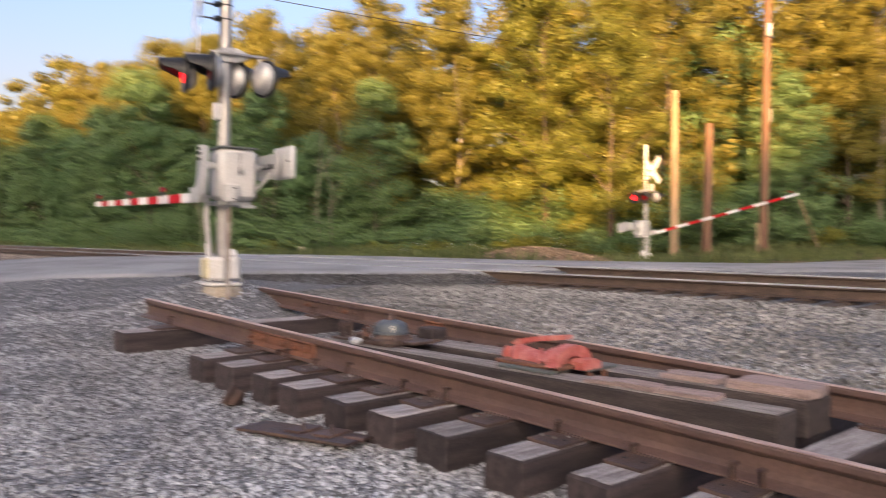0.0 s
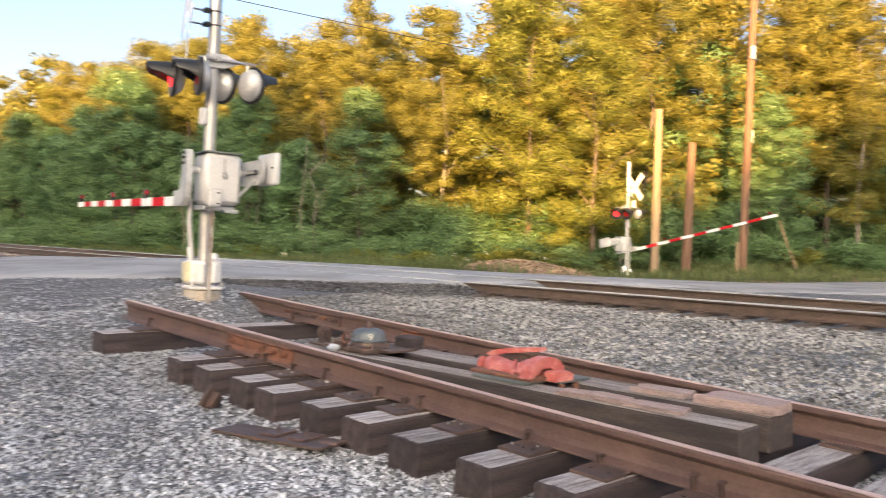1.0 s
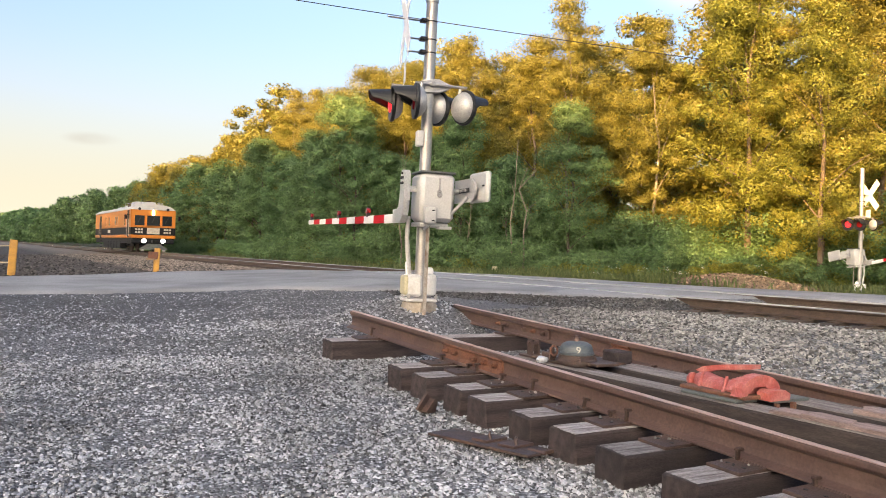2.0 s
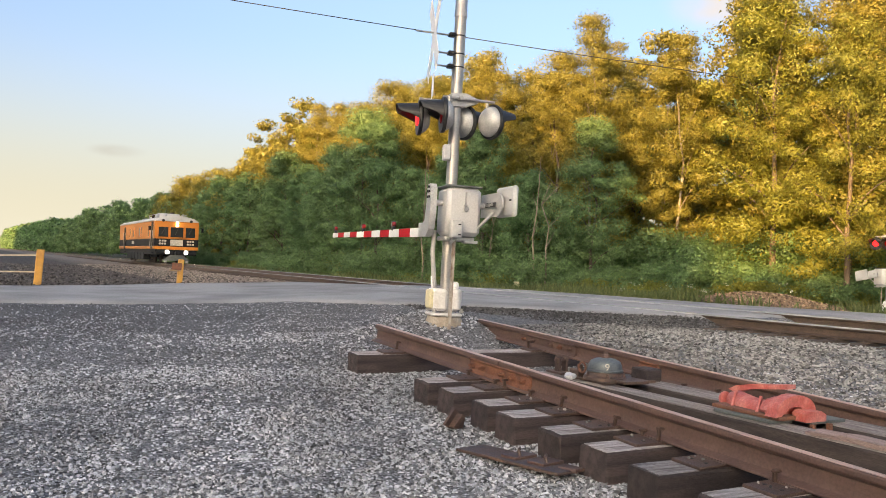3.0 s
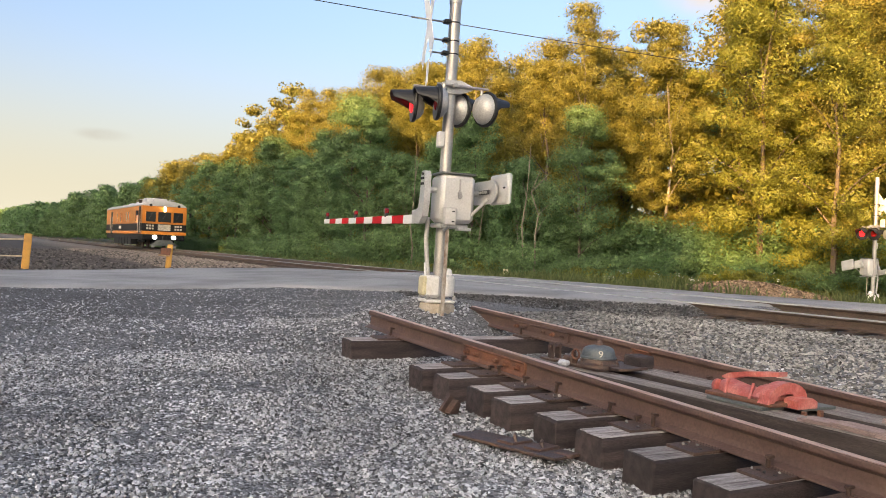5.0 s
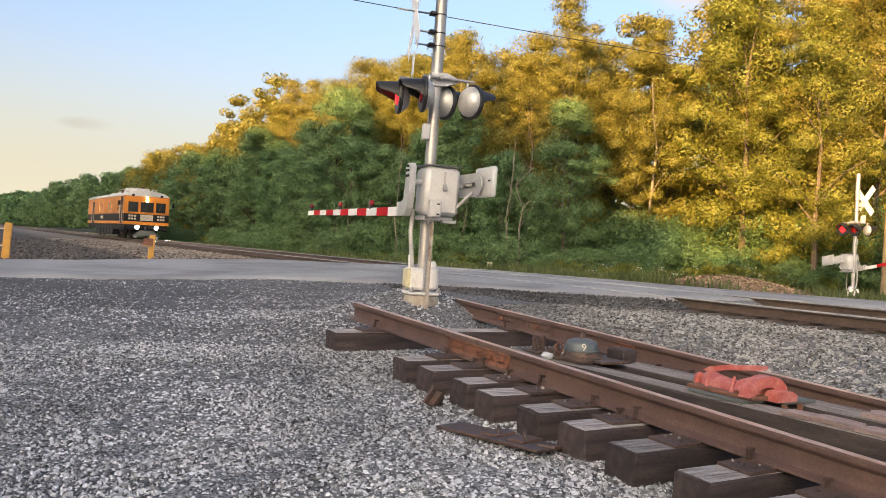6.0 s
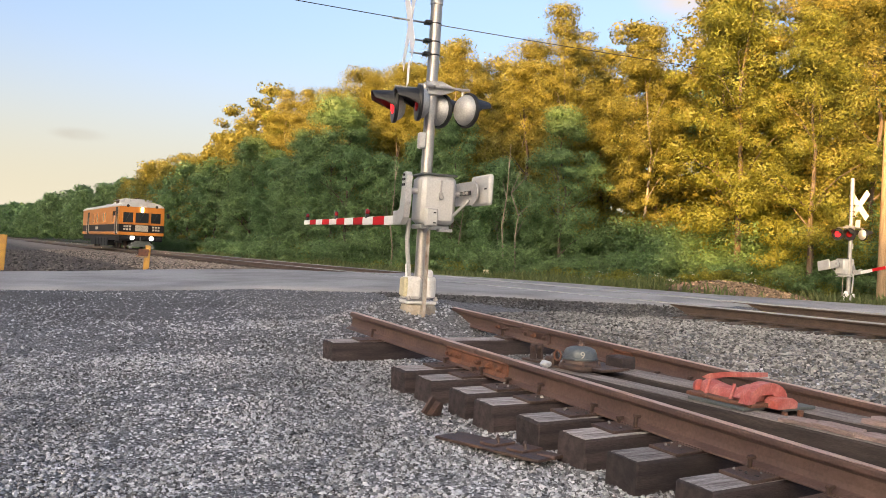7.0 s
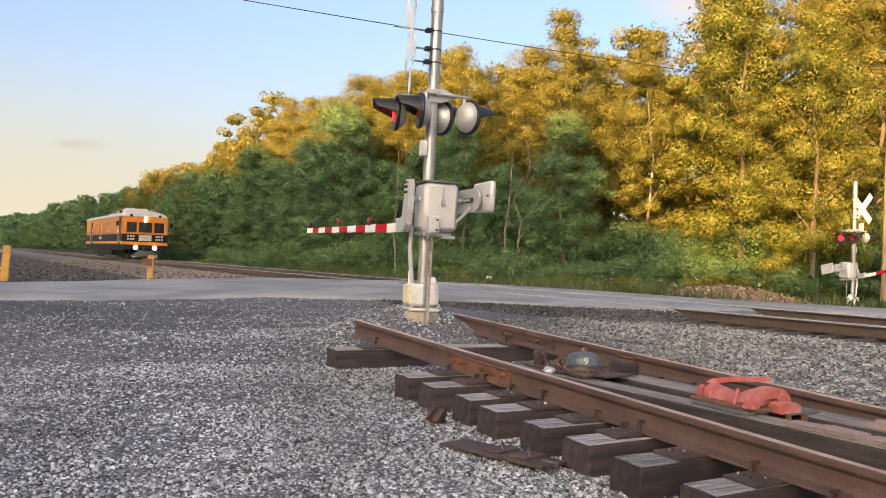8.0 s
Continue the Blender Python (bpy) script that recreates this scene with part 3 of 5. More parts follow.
def switch_stand():
    """A low round switch stand: a bolted foot, a domed housing and its spindle."""
    t = thing("switch_stand", on_timber(4.44, 5.28) @ Matrix.Diagonal((0.8, 0.8, 0.74, 1)), "low blue-grey cast iron switch stand with chalked 9", "switch stand")
    bm = bmesh.new()
    extrude(bm, [(-0.16, 0), (0.50, 0), (0.50, 0.022), (-0.16, 0.022)], pose(0, -0.2, 0), 0.42)
    part("base_plate", bm, PLATE, t)
    bm = bmesh.new()
    spin(bm, [(0.21, 0.0), (0.21, 0.03), (0.18, 0.05), (0.17, 0.085)], pose(0.02, 0, 0.022), 28)
    part("pedestal", bm, PLATE, t, "rusty round pedestal", True)
    bm = bmesh.new()
    spin(bm, [(0.172, 0.0), (0.18, 0.006), (0.18, 0.022), (0.168, 0.03), (0.163, 0.075), (0.145, 0.112), (0.10, 0.135), (0.045, 0.145)], pose(0.02, 0, 0.107), 32)
    dome = part("housing", bm, BLUE_IRON, t, "domed blue-grey housing", True)
    for a in (30, 100, 170, 240, 310):
        bm = bmesh.new()
        bolt(bm, (0.02 + 0.19 * math.cos(radians(a)), 0.19 * math.sin(radians(a)), 0.05), (0, 0, 1), 0.014)
        part("bolt", bm, RUST, t)
    bm = bmesh.new()
    rod(bm, (0.02, 0, 0.24), (0.02, 0, 0.29), 0.042, 0.036, seg=12)
    box(bm, 0.02, 0, 0.30, 0.04, 0.04, 0.03, bevel=0.006)
    part("spindle", bm, RUST, t)
    bm = bmesh.new()
    for i in range(12):
        a0, a1 = radians(30 * i), radians(30 * i + 30)
        rod(bm, (-0.13, 0.17 + 0.055 * math.cos(a0), 0.13 + 0.055 * math.sin(a0)), (-0.13, 0.17 + 0.055 * math.cos(a1), 0.13 + 0.055 * math.sin(a1)), 0.011, seg=6)
    part("ring", bm, RUST_RED, t, "rusty pull ring")
    bm = bmesh.new()
    box(bm, -0.09, 0.30, 0.05, 0.10, 0.14, 0.10, bevel=0.012)
    rod(bm, (-0.09, 0.26, 0.1), (-0.09, 0.26, 0.15), 0.03, seg=10)
    part("latch_foot", bm, PLATE, t)
    bm = bmesh.new()
    box(bm, 0.12, -0.30, 0.035, 0.3, 0.14, 0.03, bevel=0.006)
    box(bm, -0.05, -0.27, -0.03, 0.06, 0.22, 0.05, bevel=0.006)
    part("crank", bm, PLATE, t)
    cu = bpy.data.curves.new("chalk_number", "FONT")
    cu.body, cu.size, cu.extrude, cu.align_x = "9", 0.1, 0.002, "CENTER"
    ob = new("chalk_number", cu)
    dg = bpy.context.evaluated_depsgraph_get()
    me = bpy.data.meshes.new_from_object(ob.evaluated_get(dg))
    bpy.data.objects.remove(ob)
    me.materials.clear()
    me.materials.append(LETTER)
    az = radians(238)
    share("chalk_number", me, dome, pose(0.02 + 0.168 * math.cos(az), 0.168 * math.sin(az), 0.137, 82, 0, math.degrees(az) + 90))
    # an upright lug with a pin beside it
    lug = thing("lever_lug", on_timber(4.40, 5.78) @ Matrix.Diagonal((0.8, 0.8, 0.7, 1)), "upright rusty lever lug bolted to the timber", "bracket")
    bm = bmesh.new()
    box(bm, 0, 0, 0.012, 0.2, 0.26, 0.024, bevel=0.004)
    part("foot", bm, PLATE, lug)
    for dx in (-0.045, 0.045):
        bm = bmesh.new()
        extrude(bm, [(-0.012, 0), (0.012, 0), (0.012, 0.17), (0, 0.19), (-0.012, 0.17)], pose(dx, -0.04, 0.02), 0.08)
        part("cheek", bm, PLATE, lug)
    bm = bmesh.new()
    rod(bm, (-0.08, 0, 0.16), (0.08, 0, 0.16), 0.02, seg=10)
    part("pin", bm, RUST, lug)
    bm = bmesh.new()
    r = random.Random(3)
    bmesh.ops.create_icosphere(bm, subdivisions=2, radius=0.05)
    for v in bm.verts:
        v.co *= r.uniform(0.8, 1.15)
        v.co.z *= 0.6
    single("pale_stone", bm, STONE, "pale stone lying on the timber", "stone", m=on_timber(4.27, 5.48, 0.02))


switch_stand()


def red_derail():
    """A faded red cast derail folded on its slide plate."""
    t = thing("derail", on_timber(4.52, 3.46) @ Matrix.Diagonal((0.76, 0.58, 0.8, 1)), "faded red cast steel derail on a slate-grey plate", "derail")
    bm = bmesh.new()
    box(bm, -0.17, 0.52, 0.012, 0.26, 0.78, 0.024, bevel=0.004)
    part("slide_plate", bm, SLATE, t, "slate-grey slide plate")
    bm = bmesh.new()
    box(bm, 0.24, 0.10, 0.012, 0.42, 0.26, 0.024, bevel=0.004)
    part("end_plate", bm, SLATE, t)
    bm = bmesh.new()
    box(bm, -0.06, 0.55, 0.04, 0.36, 0.92, 0.03, bevel=0.006)
    part("bed", bm, RUST_RED, t, "rusty bed with flaking paint")
    # the block: a ridge that swells towards its hood
    bm = bmesh.new()
    rings = []
    for y, w, h, cx in ((0.2, 0.38, 0.15, 0.0), (0.3, 0.36, 0.14, 0.0), (0.40, 0.28, 0.09, -0.02), (0.52, 0.25, 0.075, -0.03), (0.70, 0.24, 0.085, -0.03), (0.88, 0.22, 0.11, -0.02), (1.0, 0.16, 0.09, 0.0)):
        ring = []
        for i in range(11):
            a = math.pi * i / 10
            ring.append(bm.verts.new((cx - math.cos(a) * w / 2, y, 0.05 + h * math.sin(a) ** 0.7)))
        rings.append(ring)
    for a, b in zip(rings, rings[1:]):
        for i in range(10):
            bm.faces.new((a[i], b[i], b[i + 1], a[i + 1]))
    bm.faces.new(rings[0])
    bm.faces.new(list(reversed(rings[-1])))
    bmesh.ops.recalc_face_normals(bm, faces=bm.faces[:])
    part("block", bm, RED_PAINT, t, "faded red cast block", True)
    # hood plate, arched
    bm = bmesh.new()
    arch = [(-0.25, 0.02)] + [(-0.23 * math.cos(math.pi * i / 12), 0.05 + 0.13 * math.sin(math.pi * i / 12)) for i in range(13)] + [(0.25, 0.02), (0.12, 0.02), (0.05, 0.09), (-0.10, 0.09), (-0.18, 0.02)]
    extrude(bm, arch, pose(-0.02, 0.10, 0.03), 0.14)
    extrude(bm, [(-0.19, 0.06), (-0.1, 0.135), (0.0, 0.15), (0.1, 0.135), (0.19, 0.06)], pose(-0.02, 0.23, 0.02), 0.16)
    part("hood", bm, RED_PAINT, t, "arched red hood")
    # the guiding ridge laid over the top
    bm = bmesh.new()
    extrude(bm, [(0.0, 0.02), (0.10, 0.06), (0.30, 0.09), (0.56, 0.115), (0.76, 0.13), (0.76, 0.095), (0.56, 0.075), (0.30, 0.05), (0.1, 0.0)],
            pose(0.03, 1.10, 0.13, 0, 0, -86), 0.11)
    part("deflecting_bar", bm, RED_PAINT, t, "faded red deflecting bar")
    for y, x in ((0.48, -0.17), (0.86, -0.14)):
        bm = bmesh.new()
        bar(bm, (x - 0.03, y - 0.06, 0.045), (x + 0.07, y, 0.16), 0.028, 0.03, 0.004)
        part("rib", bm, RED_PAINT, t)
    bm = bmesh.new()
    spin(bm, [(0.05, -0.03), (0.06, -0.01), (0.06, 0.02), (0.03, 0.035)], pose(-0.06, 1.04, 0.08, 90, 0, 0), 16)
    part("hinge_boss", bm, RED_PAINT, t, "", True)
    bm = bmesh.new()
    extrude(bm, [(-0.12, 0.02), (0.12, 0.02), (0.12, 0.07), (0.06, 0.10), (-0.08, 0.10), (-0.12, 0.08)], pose(0.08, -0.04, 0.0), 0.18)
    part("lug", bm, RED_PAINT, t, "orange-red end lug")
    for x in (0.0, 0.2):
        bm = bmesh.new()
        box(bm, x, -0.08, -0.05, 0.04, 0.05, 0.12, bevel=0.006)
        part("leg", bm, RUST_RED, t)


red_derail()


def timber_chock():
    """A short block beside the switch stand."""
    t = thing("timber_chock", on_timber(4.86, 5.25), "short brown timber block on the long timber", "timber block")
    bm = bmesh.new()
    box(bm, 0, 0, 0.05, 0.16, 0.2, 0.10, bevel=0.012)
    part("block", bm, TIE, t)


timber_chock()


def scrap_boards():
    """Splintered boards lying on the ends of the long timbers."""
    for x, y, length, w, turn, h in ((4.37, 2.62, 0.34, 0.17, 3, 0.02), (4.35, 2.92, 0.26, 0.15, -5, 0.028), (4.34, 3.16, 0.18, 0.16, 9, 0.02), (4.85, 2.36, 0.46, 0.28, -2, 0.05), (4.83, 2.86, 0.34, 0.2, 4, 0.03)):
        bm = bmesh.new()
        r = random.Random(int(y * 100))
        outline = [(-w / 2, -length / 2), (-w / 6, -length / 2 - r.uniform(0, 0.03)), (w / 2, -length / 2 + r.uniform(0, 0.03)), (w / 2, length / 2 - r.uniform(0, 0.04)),
                   (w / 5, length / 2 + r.uniform(0, 0.05)), (-w / 4, length / 2 - r.uniform(0, 0.03)), (-w / 2, length / 2 + r.uniform(0, 0.02))]
        low = [bm.verts.new((a, b, 0.0)) for a, b in outline]
        high = [bm.verts.new((a * 0.97, b * 0.98, h)) for a, b in outline]
        bm.faces.new(list(reversed(low)))
        bm.faces.new(high)
        k = len(outline)
        for i in range(k):
            bm.faces.new((low[i], low[(i + 1) % k], high[(i + 1) % k], high[i]))
        single("scrap_board", bm, SPLINTER, "splintered grey board scrap on the long timber", "board", "scrap boards", m=on_timber(x, y, 0.002) @ pose(0, 0, 0, 0, 0, turn))


scrap_boards()


def debris():
    """Loose plates and timbers' splinters lying by the panel."""
    def at(x, y, dz, rx=0, ry=0, rz=0):
        return pose(x, y, float(ground_z(x, y)) + dz, rx, ry, rz)
    p = thing("rail_brace", at(3.0, 5.08, 0.05, 0, 28, 20), "rusty rail brace leaning among the stones", "rail brace")
    bm = bmesh.new()
    extrude(bm, [(-0.1, -0.06), (0.1, -0.06), (0.08, 0.06), (-0.06, 0.07)], pose(0, 0, 0, 0, 0, 0), 0.02)
    part("plate", bm, PLATE, p)
    bm = bmesh.new()
    extrude(bm, [(-0.09, -0.055), (-0.06, -0.055), (-0.02, 0.055), (-0.05, 0.055)], pose(0.03, -0.05, 0), 0.05)
    part("rib", bm, PLATE, p)
    p = thing("gauge_plate", at(2.93, 4.2, 0.03, 0, 2, 17), "long rusty gauge plate lying on the stones", "steel plate")
    bm = bmesh.new()
    box(bm, 0, 0, 0, 0.26, 0.78, 0.018, bevel=0.003)
    part("plate", bm, PLATE, p)
    for y in (-0.18, 0.02):
        bm = bmesh.new()
        box(bm, 0.03, y, 0.016, 0.2, 0.12, 0.016, bevel=0.003)
        part("shoulder", bm, RUST, p)
        bm = bmesh.new()
        tube(bm, [(-0.02, y - 0.05, 0.01), (-0.01, y - 0.03, 0.05), (0.03, y, 0.055), (0.06, y + 0.03, 0.02)], 0.01, 6)
        part("rail_clip", bm, PLATE, p)
    bm = bmesh.new()
    rod(bm, (0, -0.42, 0.01), (0, -0.30, 0.01), 0.012, seg=8)
    part("pin", bm, RUST, p)


debris()


# ---- crossing signal ----
def flasher(sig, x, y, z, lens):
    """A round flashing lamp facing along x: dished back, black disc, lens and hood."""
    s = 1 if x > 0 else -1
    m = pose(x, y, z, 0, 90 * s, 20 if s > 0 else -8)     # local z points outwards, local x down for s = 1
    bm = bmesh.new()
    spin(bm, [(0.04, -0.13), (0.10, -0.12), (0.145, -0.09), (0.172, -0.05), (0.178, -0.02)], m, 28)
    lamp = part("flasher_housing", bm, GALV_DULL, sig, "dull aluminium lamp housing", True)
    bm = bmesh.new()
    spin(bm, [(0.198, -0.03), (0.205, -0.01), (0.2, 0.012)], m, 32)
    part("target_disc", bm, BLACK, lamp, "matt black disc")
    bm = bmesh.new()
    spin(bm, [(0.1, 0.0125), (0.094, 0.022), (0.07, 0.032), (0.02, 0.036)], m, 28)
    part("lens", bm, lens, lamp, "red lens", True)
    # hood: an open half tube, longer above
    bm = bmesh.new()
    inner, outer = [], []
    n = 16
    for i in range(n + 1):
        a = radians(-104 + 208 * i / n)
        long = 0.245 + 0.025 * math.cos(a) - 0.12 * max(-math.cos(a), 0) / 0.25
        for r, lst in ((0.168, outer), (0.160, inner)):
            up, side = r * math.cos(a), r * math.sin(a)
            lst.append([bm.verts.new(m @ Vector((-s * up, side, 0.008))), bm.verts.new(m @ Vector((-s * (up * 0.56 + 0.05), side * 0.76, long)))])
    for i in range(n):
        bm.faces.new((outer[i][0], outer[i + 1][0], outer[i + 1][1], outer[i][1]))
        bm.faces.new((inner[i][0], inner[i][1], inner[i + 1][1], inner[i + 1][0]))
        bm.faces.new((outer[i][1], outer[i + 1][1], inner[i + 1][1], inner[i][1]))
    for i in (0, n):
        bm.faces.new((outer[i][0], outer[i][1], inner[i][1], inner[i][0]))
    bmesh.ops.recalc_face_normals(bm, faces=bm.faces[:])
    part("hood", bm, BLACK, lamp, "black hood")
    bm = bmesh.new()
    rod(bm, (x - s * 0.07, y, z + 0.13), (x - s * 0.07, y, z + 0.22), 0.02, seg=8)
    part("hanger", bm, GALV, lamp)


def crossing_signal(m, arm_length, lift=0.0):
    """x: the way the right-hand lamps face, y: the way the gate arm reaches, z = 0 on the ground."""
    sig = thing("crossing_signal", m, "galvanised crossing signal mast with flashers and a " + ("half-raised gate" if lift else "lowered gate"), "crossing signal", "crossing signals")
    bm = bmesh.new()
    rod(bm, (0, 0, 0.12), (0, 0, 4.0), 0.066, seg=24)
    part("mast", bm, GALV, sig, "galvanised steel mast", True)
    bm = bmesh.new()
    spin(bm, [(0.074, 3.66), (0.074, 3.72), (0.070, 3.73), (0.070, 4.3), (0.06, 4.33)], None, 24)
    part("mast_sleeve", bm, GALV, sig, "", True)
    # foundation
    bm = bmesh.new()
    spin(bm, [(0.27, -0.35), (0.25, 0.10), (0.19, 0.225)], None, 14)
    part("foundation", bm, CONCRETE, sig, "stained concrete foundation")
    bm = bmesh.new()
    box(bm, -0.01, 0, 0.25, 0.36, 0.30, 0.035, bevel=0.012)
    part("base_flange", bm, PALE, sig, "grey cast base flange")
    for sx in (-1, 1):
        for sy in (-1, 1):
            bm = bmesh.new()
            bolt(bm, (sx * 0.16, sy * 0.13, 0.275), (0, 0, 1), 0.02)
            part("anchor_bolt", bm, GALV, sig)
    bm = bmesh.new()
    box(bm, -0.105, -0.02, 0.415, 0.19, 0.24, 0.25, bevel=0.03)
    part("cable_box", bm, PALE, sig, "pale cable box")
    bm = bmesh.new()
    box(bm, -0.19, -0.03, 0.42, 0.06, 0.2, 0.22, bevel=0.02)
    part("cable_box_cover", bm, CREAM, sig, "cream cover")
    bm = bmesh.new()
    spin(bm, [(0.055, 0.0), (0.085, 0.015), (0.09, 0.05), (0.09, 0.2), (0.08, 0.235), (0.05, 0.25)], pose(0.105, 0, 0.3), 18)
    cab = part("cable_box", bm, PALE, sig)
    bm = bmesh.new()
    spin(bm, [(0.05, 0.0), (0.06, 0.02), (0.05, 0.06), (0.03, 0.075)], pose(0.1, 0, 0.55), 12)
    part("cap", bm, WHITE, cab)
    bm = bmesh.new()
    rod(bm, (-0.18, -0.05, 0.54), (-0.19, -0.05, 0.68), 0.012, seg=8)
    part("vent_pipe", bm, WHITE, sig)
    # conduit up to the mechanism
    bm = bmesh.new()
    tube(bm, [(-0.13, 0.0, 0.53), (-0.15, 0.0, 0.68), (-0.18, 0.0, 0.95), (-0.17, 0, 1.2)], 0.027, 10)
    part("conduit", bm, GALV_DULL, sig, "grey-green conduit", True)
    # a rusted angle stake in front
    bm = bmesh.new()
    extrude(bm, [(-0.018, -0.22), (0.018, -0.22), (0.018, 1.15), (-0.018, 1.15)], pose(-0.025, -0.28, 0), 0.008)
    box(bm, -0.005, -0.26, 0.46, 0.006, 0.04, 1.37)
    part("angle_stake", bm, STREAKED, sig, "rust-streaked angle stake")
    # mechanism
    bm = bmesh.new()
    box(bm, 0.05, -0.17, 1.41, 0.40, 0.40, 0.54, bevel=0.045)
    mech = part("mechanism_case", bm, BOX, sig, "silver-grey painted mechanism case", True)
    bm = bmesh.new()
    box(bm, 0.05, -0.165, 1.69, 0.405, 0.405, 0.022, bevel=0.008)
    part("lid", bm, SLATE, mech, "thin dark lid line")
    bm = bmesh.new()
    box(bm, 0.06, -0.375, 1.56, 0.018, 0.012, 0.14, bevel=0.003)
    box(bm, 0.06, -0.38, 1.47, 0.04, 0.03, 0.04, bevel=0.006)
    part("hasp", bm, GALV, mech)
    bm = bmesh.new()
    spin(bm, [(0.022, 0), (0.03, 0.012), (0.022, 0.024)], pose(0.06, -0.385, 1.44, 90, 0, 0), 12)
    part("padlock", bm, GALV, mech)
    bm = bmesh.new()
    box(bm, -0.055, -0.42, 1.21, 0.13, 0.10, 0.19, bevel=0.012)
    jb = part("junction_box", bm, BOX, sig)
    for dz in (-0.06, 0.05):
        bm = bmesh.new()
        box(bm, -0.03, -0.475, 1.21 + dz, 0.03, 0.012, 0.014)
        part("latch", bm, BLACK, jb)
    bm = bmesh.new()
    rod(bm, (-0.055, -0.4, 1.11), (-0.055, -0.25, 1.06), 0.02, seg=8)
    box(bm, 0.05, -0.1, 1.11, 0.34, 0.34, 0.05, bevel=0.01)
    box(bm, 0.16, -0.28, 1.08, 0.16, 0.10, 0.035, bevel=0.006)
    part("mounting_bracket", bm, GALV_DULL, sig)
    turn = pose(0, -0.18, 1.5) @ pose(0, 0, 0, lift) @ pose(0, 0.18, -1.5)      # the gate about its shaft
    # gate arm casting, swept from the shaft down to the arm
    bm = bmesh.new()
    side = [(-0.09, 0.24), (-0.05, 0.285), (0.03, 0.285), (0.07, 0.24), (0.08, 0.05), (0.12, -0.12), (0.34, -0.19), (0.34, -0.30), (0.05, -0.30), (-0.05, -0.22), (-0.09, -0.05)]
    extrude(bm, side, pose(-0.245, -0.18, 1.42, 0, 0, 90), 0.07)
    arm_cast = part("arm_casting", bm, GALV_DULL, sig, "swept aluminium arm casting", m=turn)
    for yy, zz in ((-0.04, 0.2), (0.02, 0.2), (-0.04, 0.14), (0.02, 0.14), (-0.01, 0.25)):
        bm = bmesh.new()
        rod(bm, (-0.245, -0.18 + yy, 1.42 + zz), (-0.332, -0.18 + yy, 1.42 + zz), 0.014, seg=8)
        part("bolt", bm, BLACK, arm_cast)
    bm = bmesh.new()
    rod(bm, (-0.26, -0.18, 1.5), (0.40, -0.18, 1.5), 0.035, seg=12)
    part("shaft", bm, GALV_DULL, sig)
    z_arm = 1.17
    bm = bmesh.new()
    box(bm, -0.27, 0.16, z_arm + 0.085, 0.06, 0.14, 0.05, bevel=0.008)
    part("arm_latch", bm, BOX, sig, m=turn)
    n, y0, y1 = 11, 0.1, arm_length
    step = (y1 - y0) / n
    bm = bmesh.new()
    bar(bm, (-0.28, y0 + 0.01, z_arm), (-0.28, y1 - 0.01, z_arm + 0.0095 * y1), 0.016, 0.06, 0.003)
    arm = part("gate_arm", bm, WHITE, sig, "red and white striped gate arm", m=turn)
    for i in range(n):
        a, b = y0 + i * step, y0 + (i + 1) * step
        h = 0.105 - 0.03 * i / n
        bm = bmesh.new()
        box(bm, -0.28, (a + b) / 2, z_arm + 0.0095 * (a + b) / 2, 0.022, b - a - 0.001, h, bevel=0.003)
        part("stripe", bm, RED if i % 2 else WHITE, arm, "red stripe" if i % 2 else "white stripe")
    for f, lit in ((0.24, RED_DIM), (0.56, RED_DIM), (0.96, RED_DIM)):
        y = y0 + (y1 - y0) * f
        bm = bmesh.new()
        box(bm, -0.28, y, z_arm + 0.0095 * y + 0.065, 0.04, 0.07, 0.06, bevel=0.008)
        al = part("arm_lamp", bm, BLACK, arm)
        bm = bmesh.new()
        spin(bm, [(0.034, -0.026), (0.041, 0), (0.034, 0.026)], pose(-0.28, y, z_arm + 0.0095 * y + 0.115, 0, 90, 0), 14)
        part("lens", bm, lit, al, "red lens")
    # counterweight plate behind a slotted, round-ended arm
    for x, half, mat, label in ((0.345, 0.13, GALV_DULL, "slotted counterweight arm"), (0.362, 0.105, BOX, "raised face of the arm")):
        bm = bmesh.new()
        end = [(0.60 + half * math.sin(math.pi * k / 12), half * math.cos(math.pi * k / 12)) for k in range(13)]
        extrude(bm, [(0.08, half)] + end + [(0.08, -half)], pose(x, 0, 1.5, 0, 0, -90), 0.018)
        part("counterweight_arm", bm, mat, sig, label, m=turn)
    bm = bmesh.new()
    box(bm, 0.325, -0.44, 1.5, 0.012, 0.30, 0.05, bevel=0.004)
    part("adjusting_slot", bm, BLACK, sig, "dark adjusting slot", m=turn)
    for yy in (-0.36, -0.44, -0.52):
        bm = bmesh.new()
        rod(bm, (0.3, yy, 1.5), (0.335, yy, 1.5), 0.018, seg=6)
        part("slot_bolt", bm, GALV, sig, m=turn)
    bm = bmesh.new()
    box(bm, 0.43, -0.66, 1.53, 0.06, 0.52, 0.33, bevel=0.02)
    cw = part("counterweight", bm, BOX, sig, "flat grey counterweight", True, turn)
    bm = bmesh.new()
    box(bm, 0.396, -0.84, 1.54, 0.012, 0.05, 0.018, bevel=0.003)
    part("cast_mark", bm, BLACK, cw)
    bm = bmesh.new()
    bar(bm, (0.20, -0.3, 1.2), (0.33, -0.55, 1.42), 0.02, 0.03)
    part("brace", bm, GALV_DULL, sig)
    # small box on the mast
    bm = bmesh.new()
    box(bm, -0.09, -0.03, 2.09, 0.08, 0.09, 0.18, bevel=0.01)
    part("bell_box", bm, BOX, sig)
    # lamp cross-arm with its junction casting
    bm = bmesh.new()
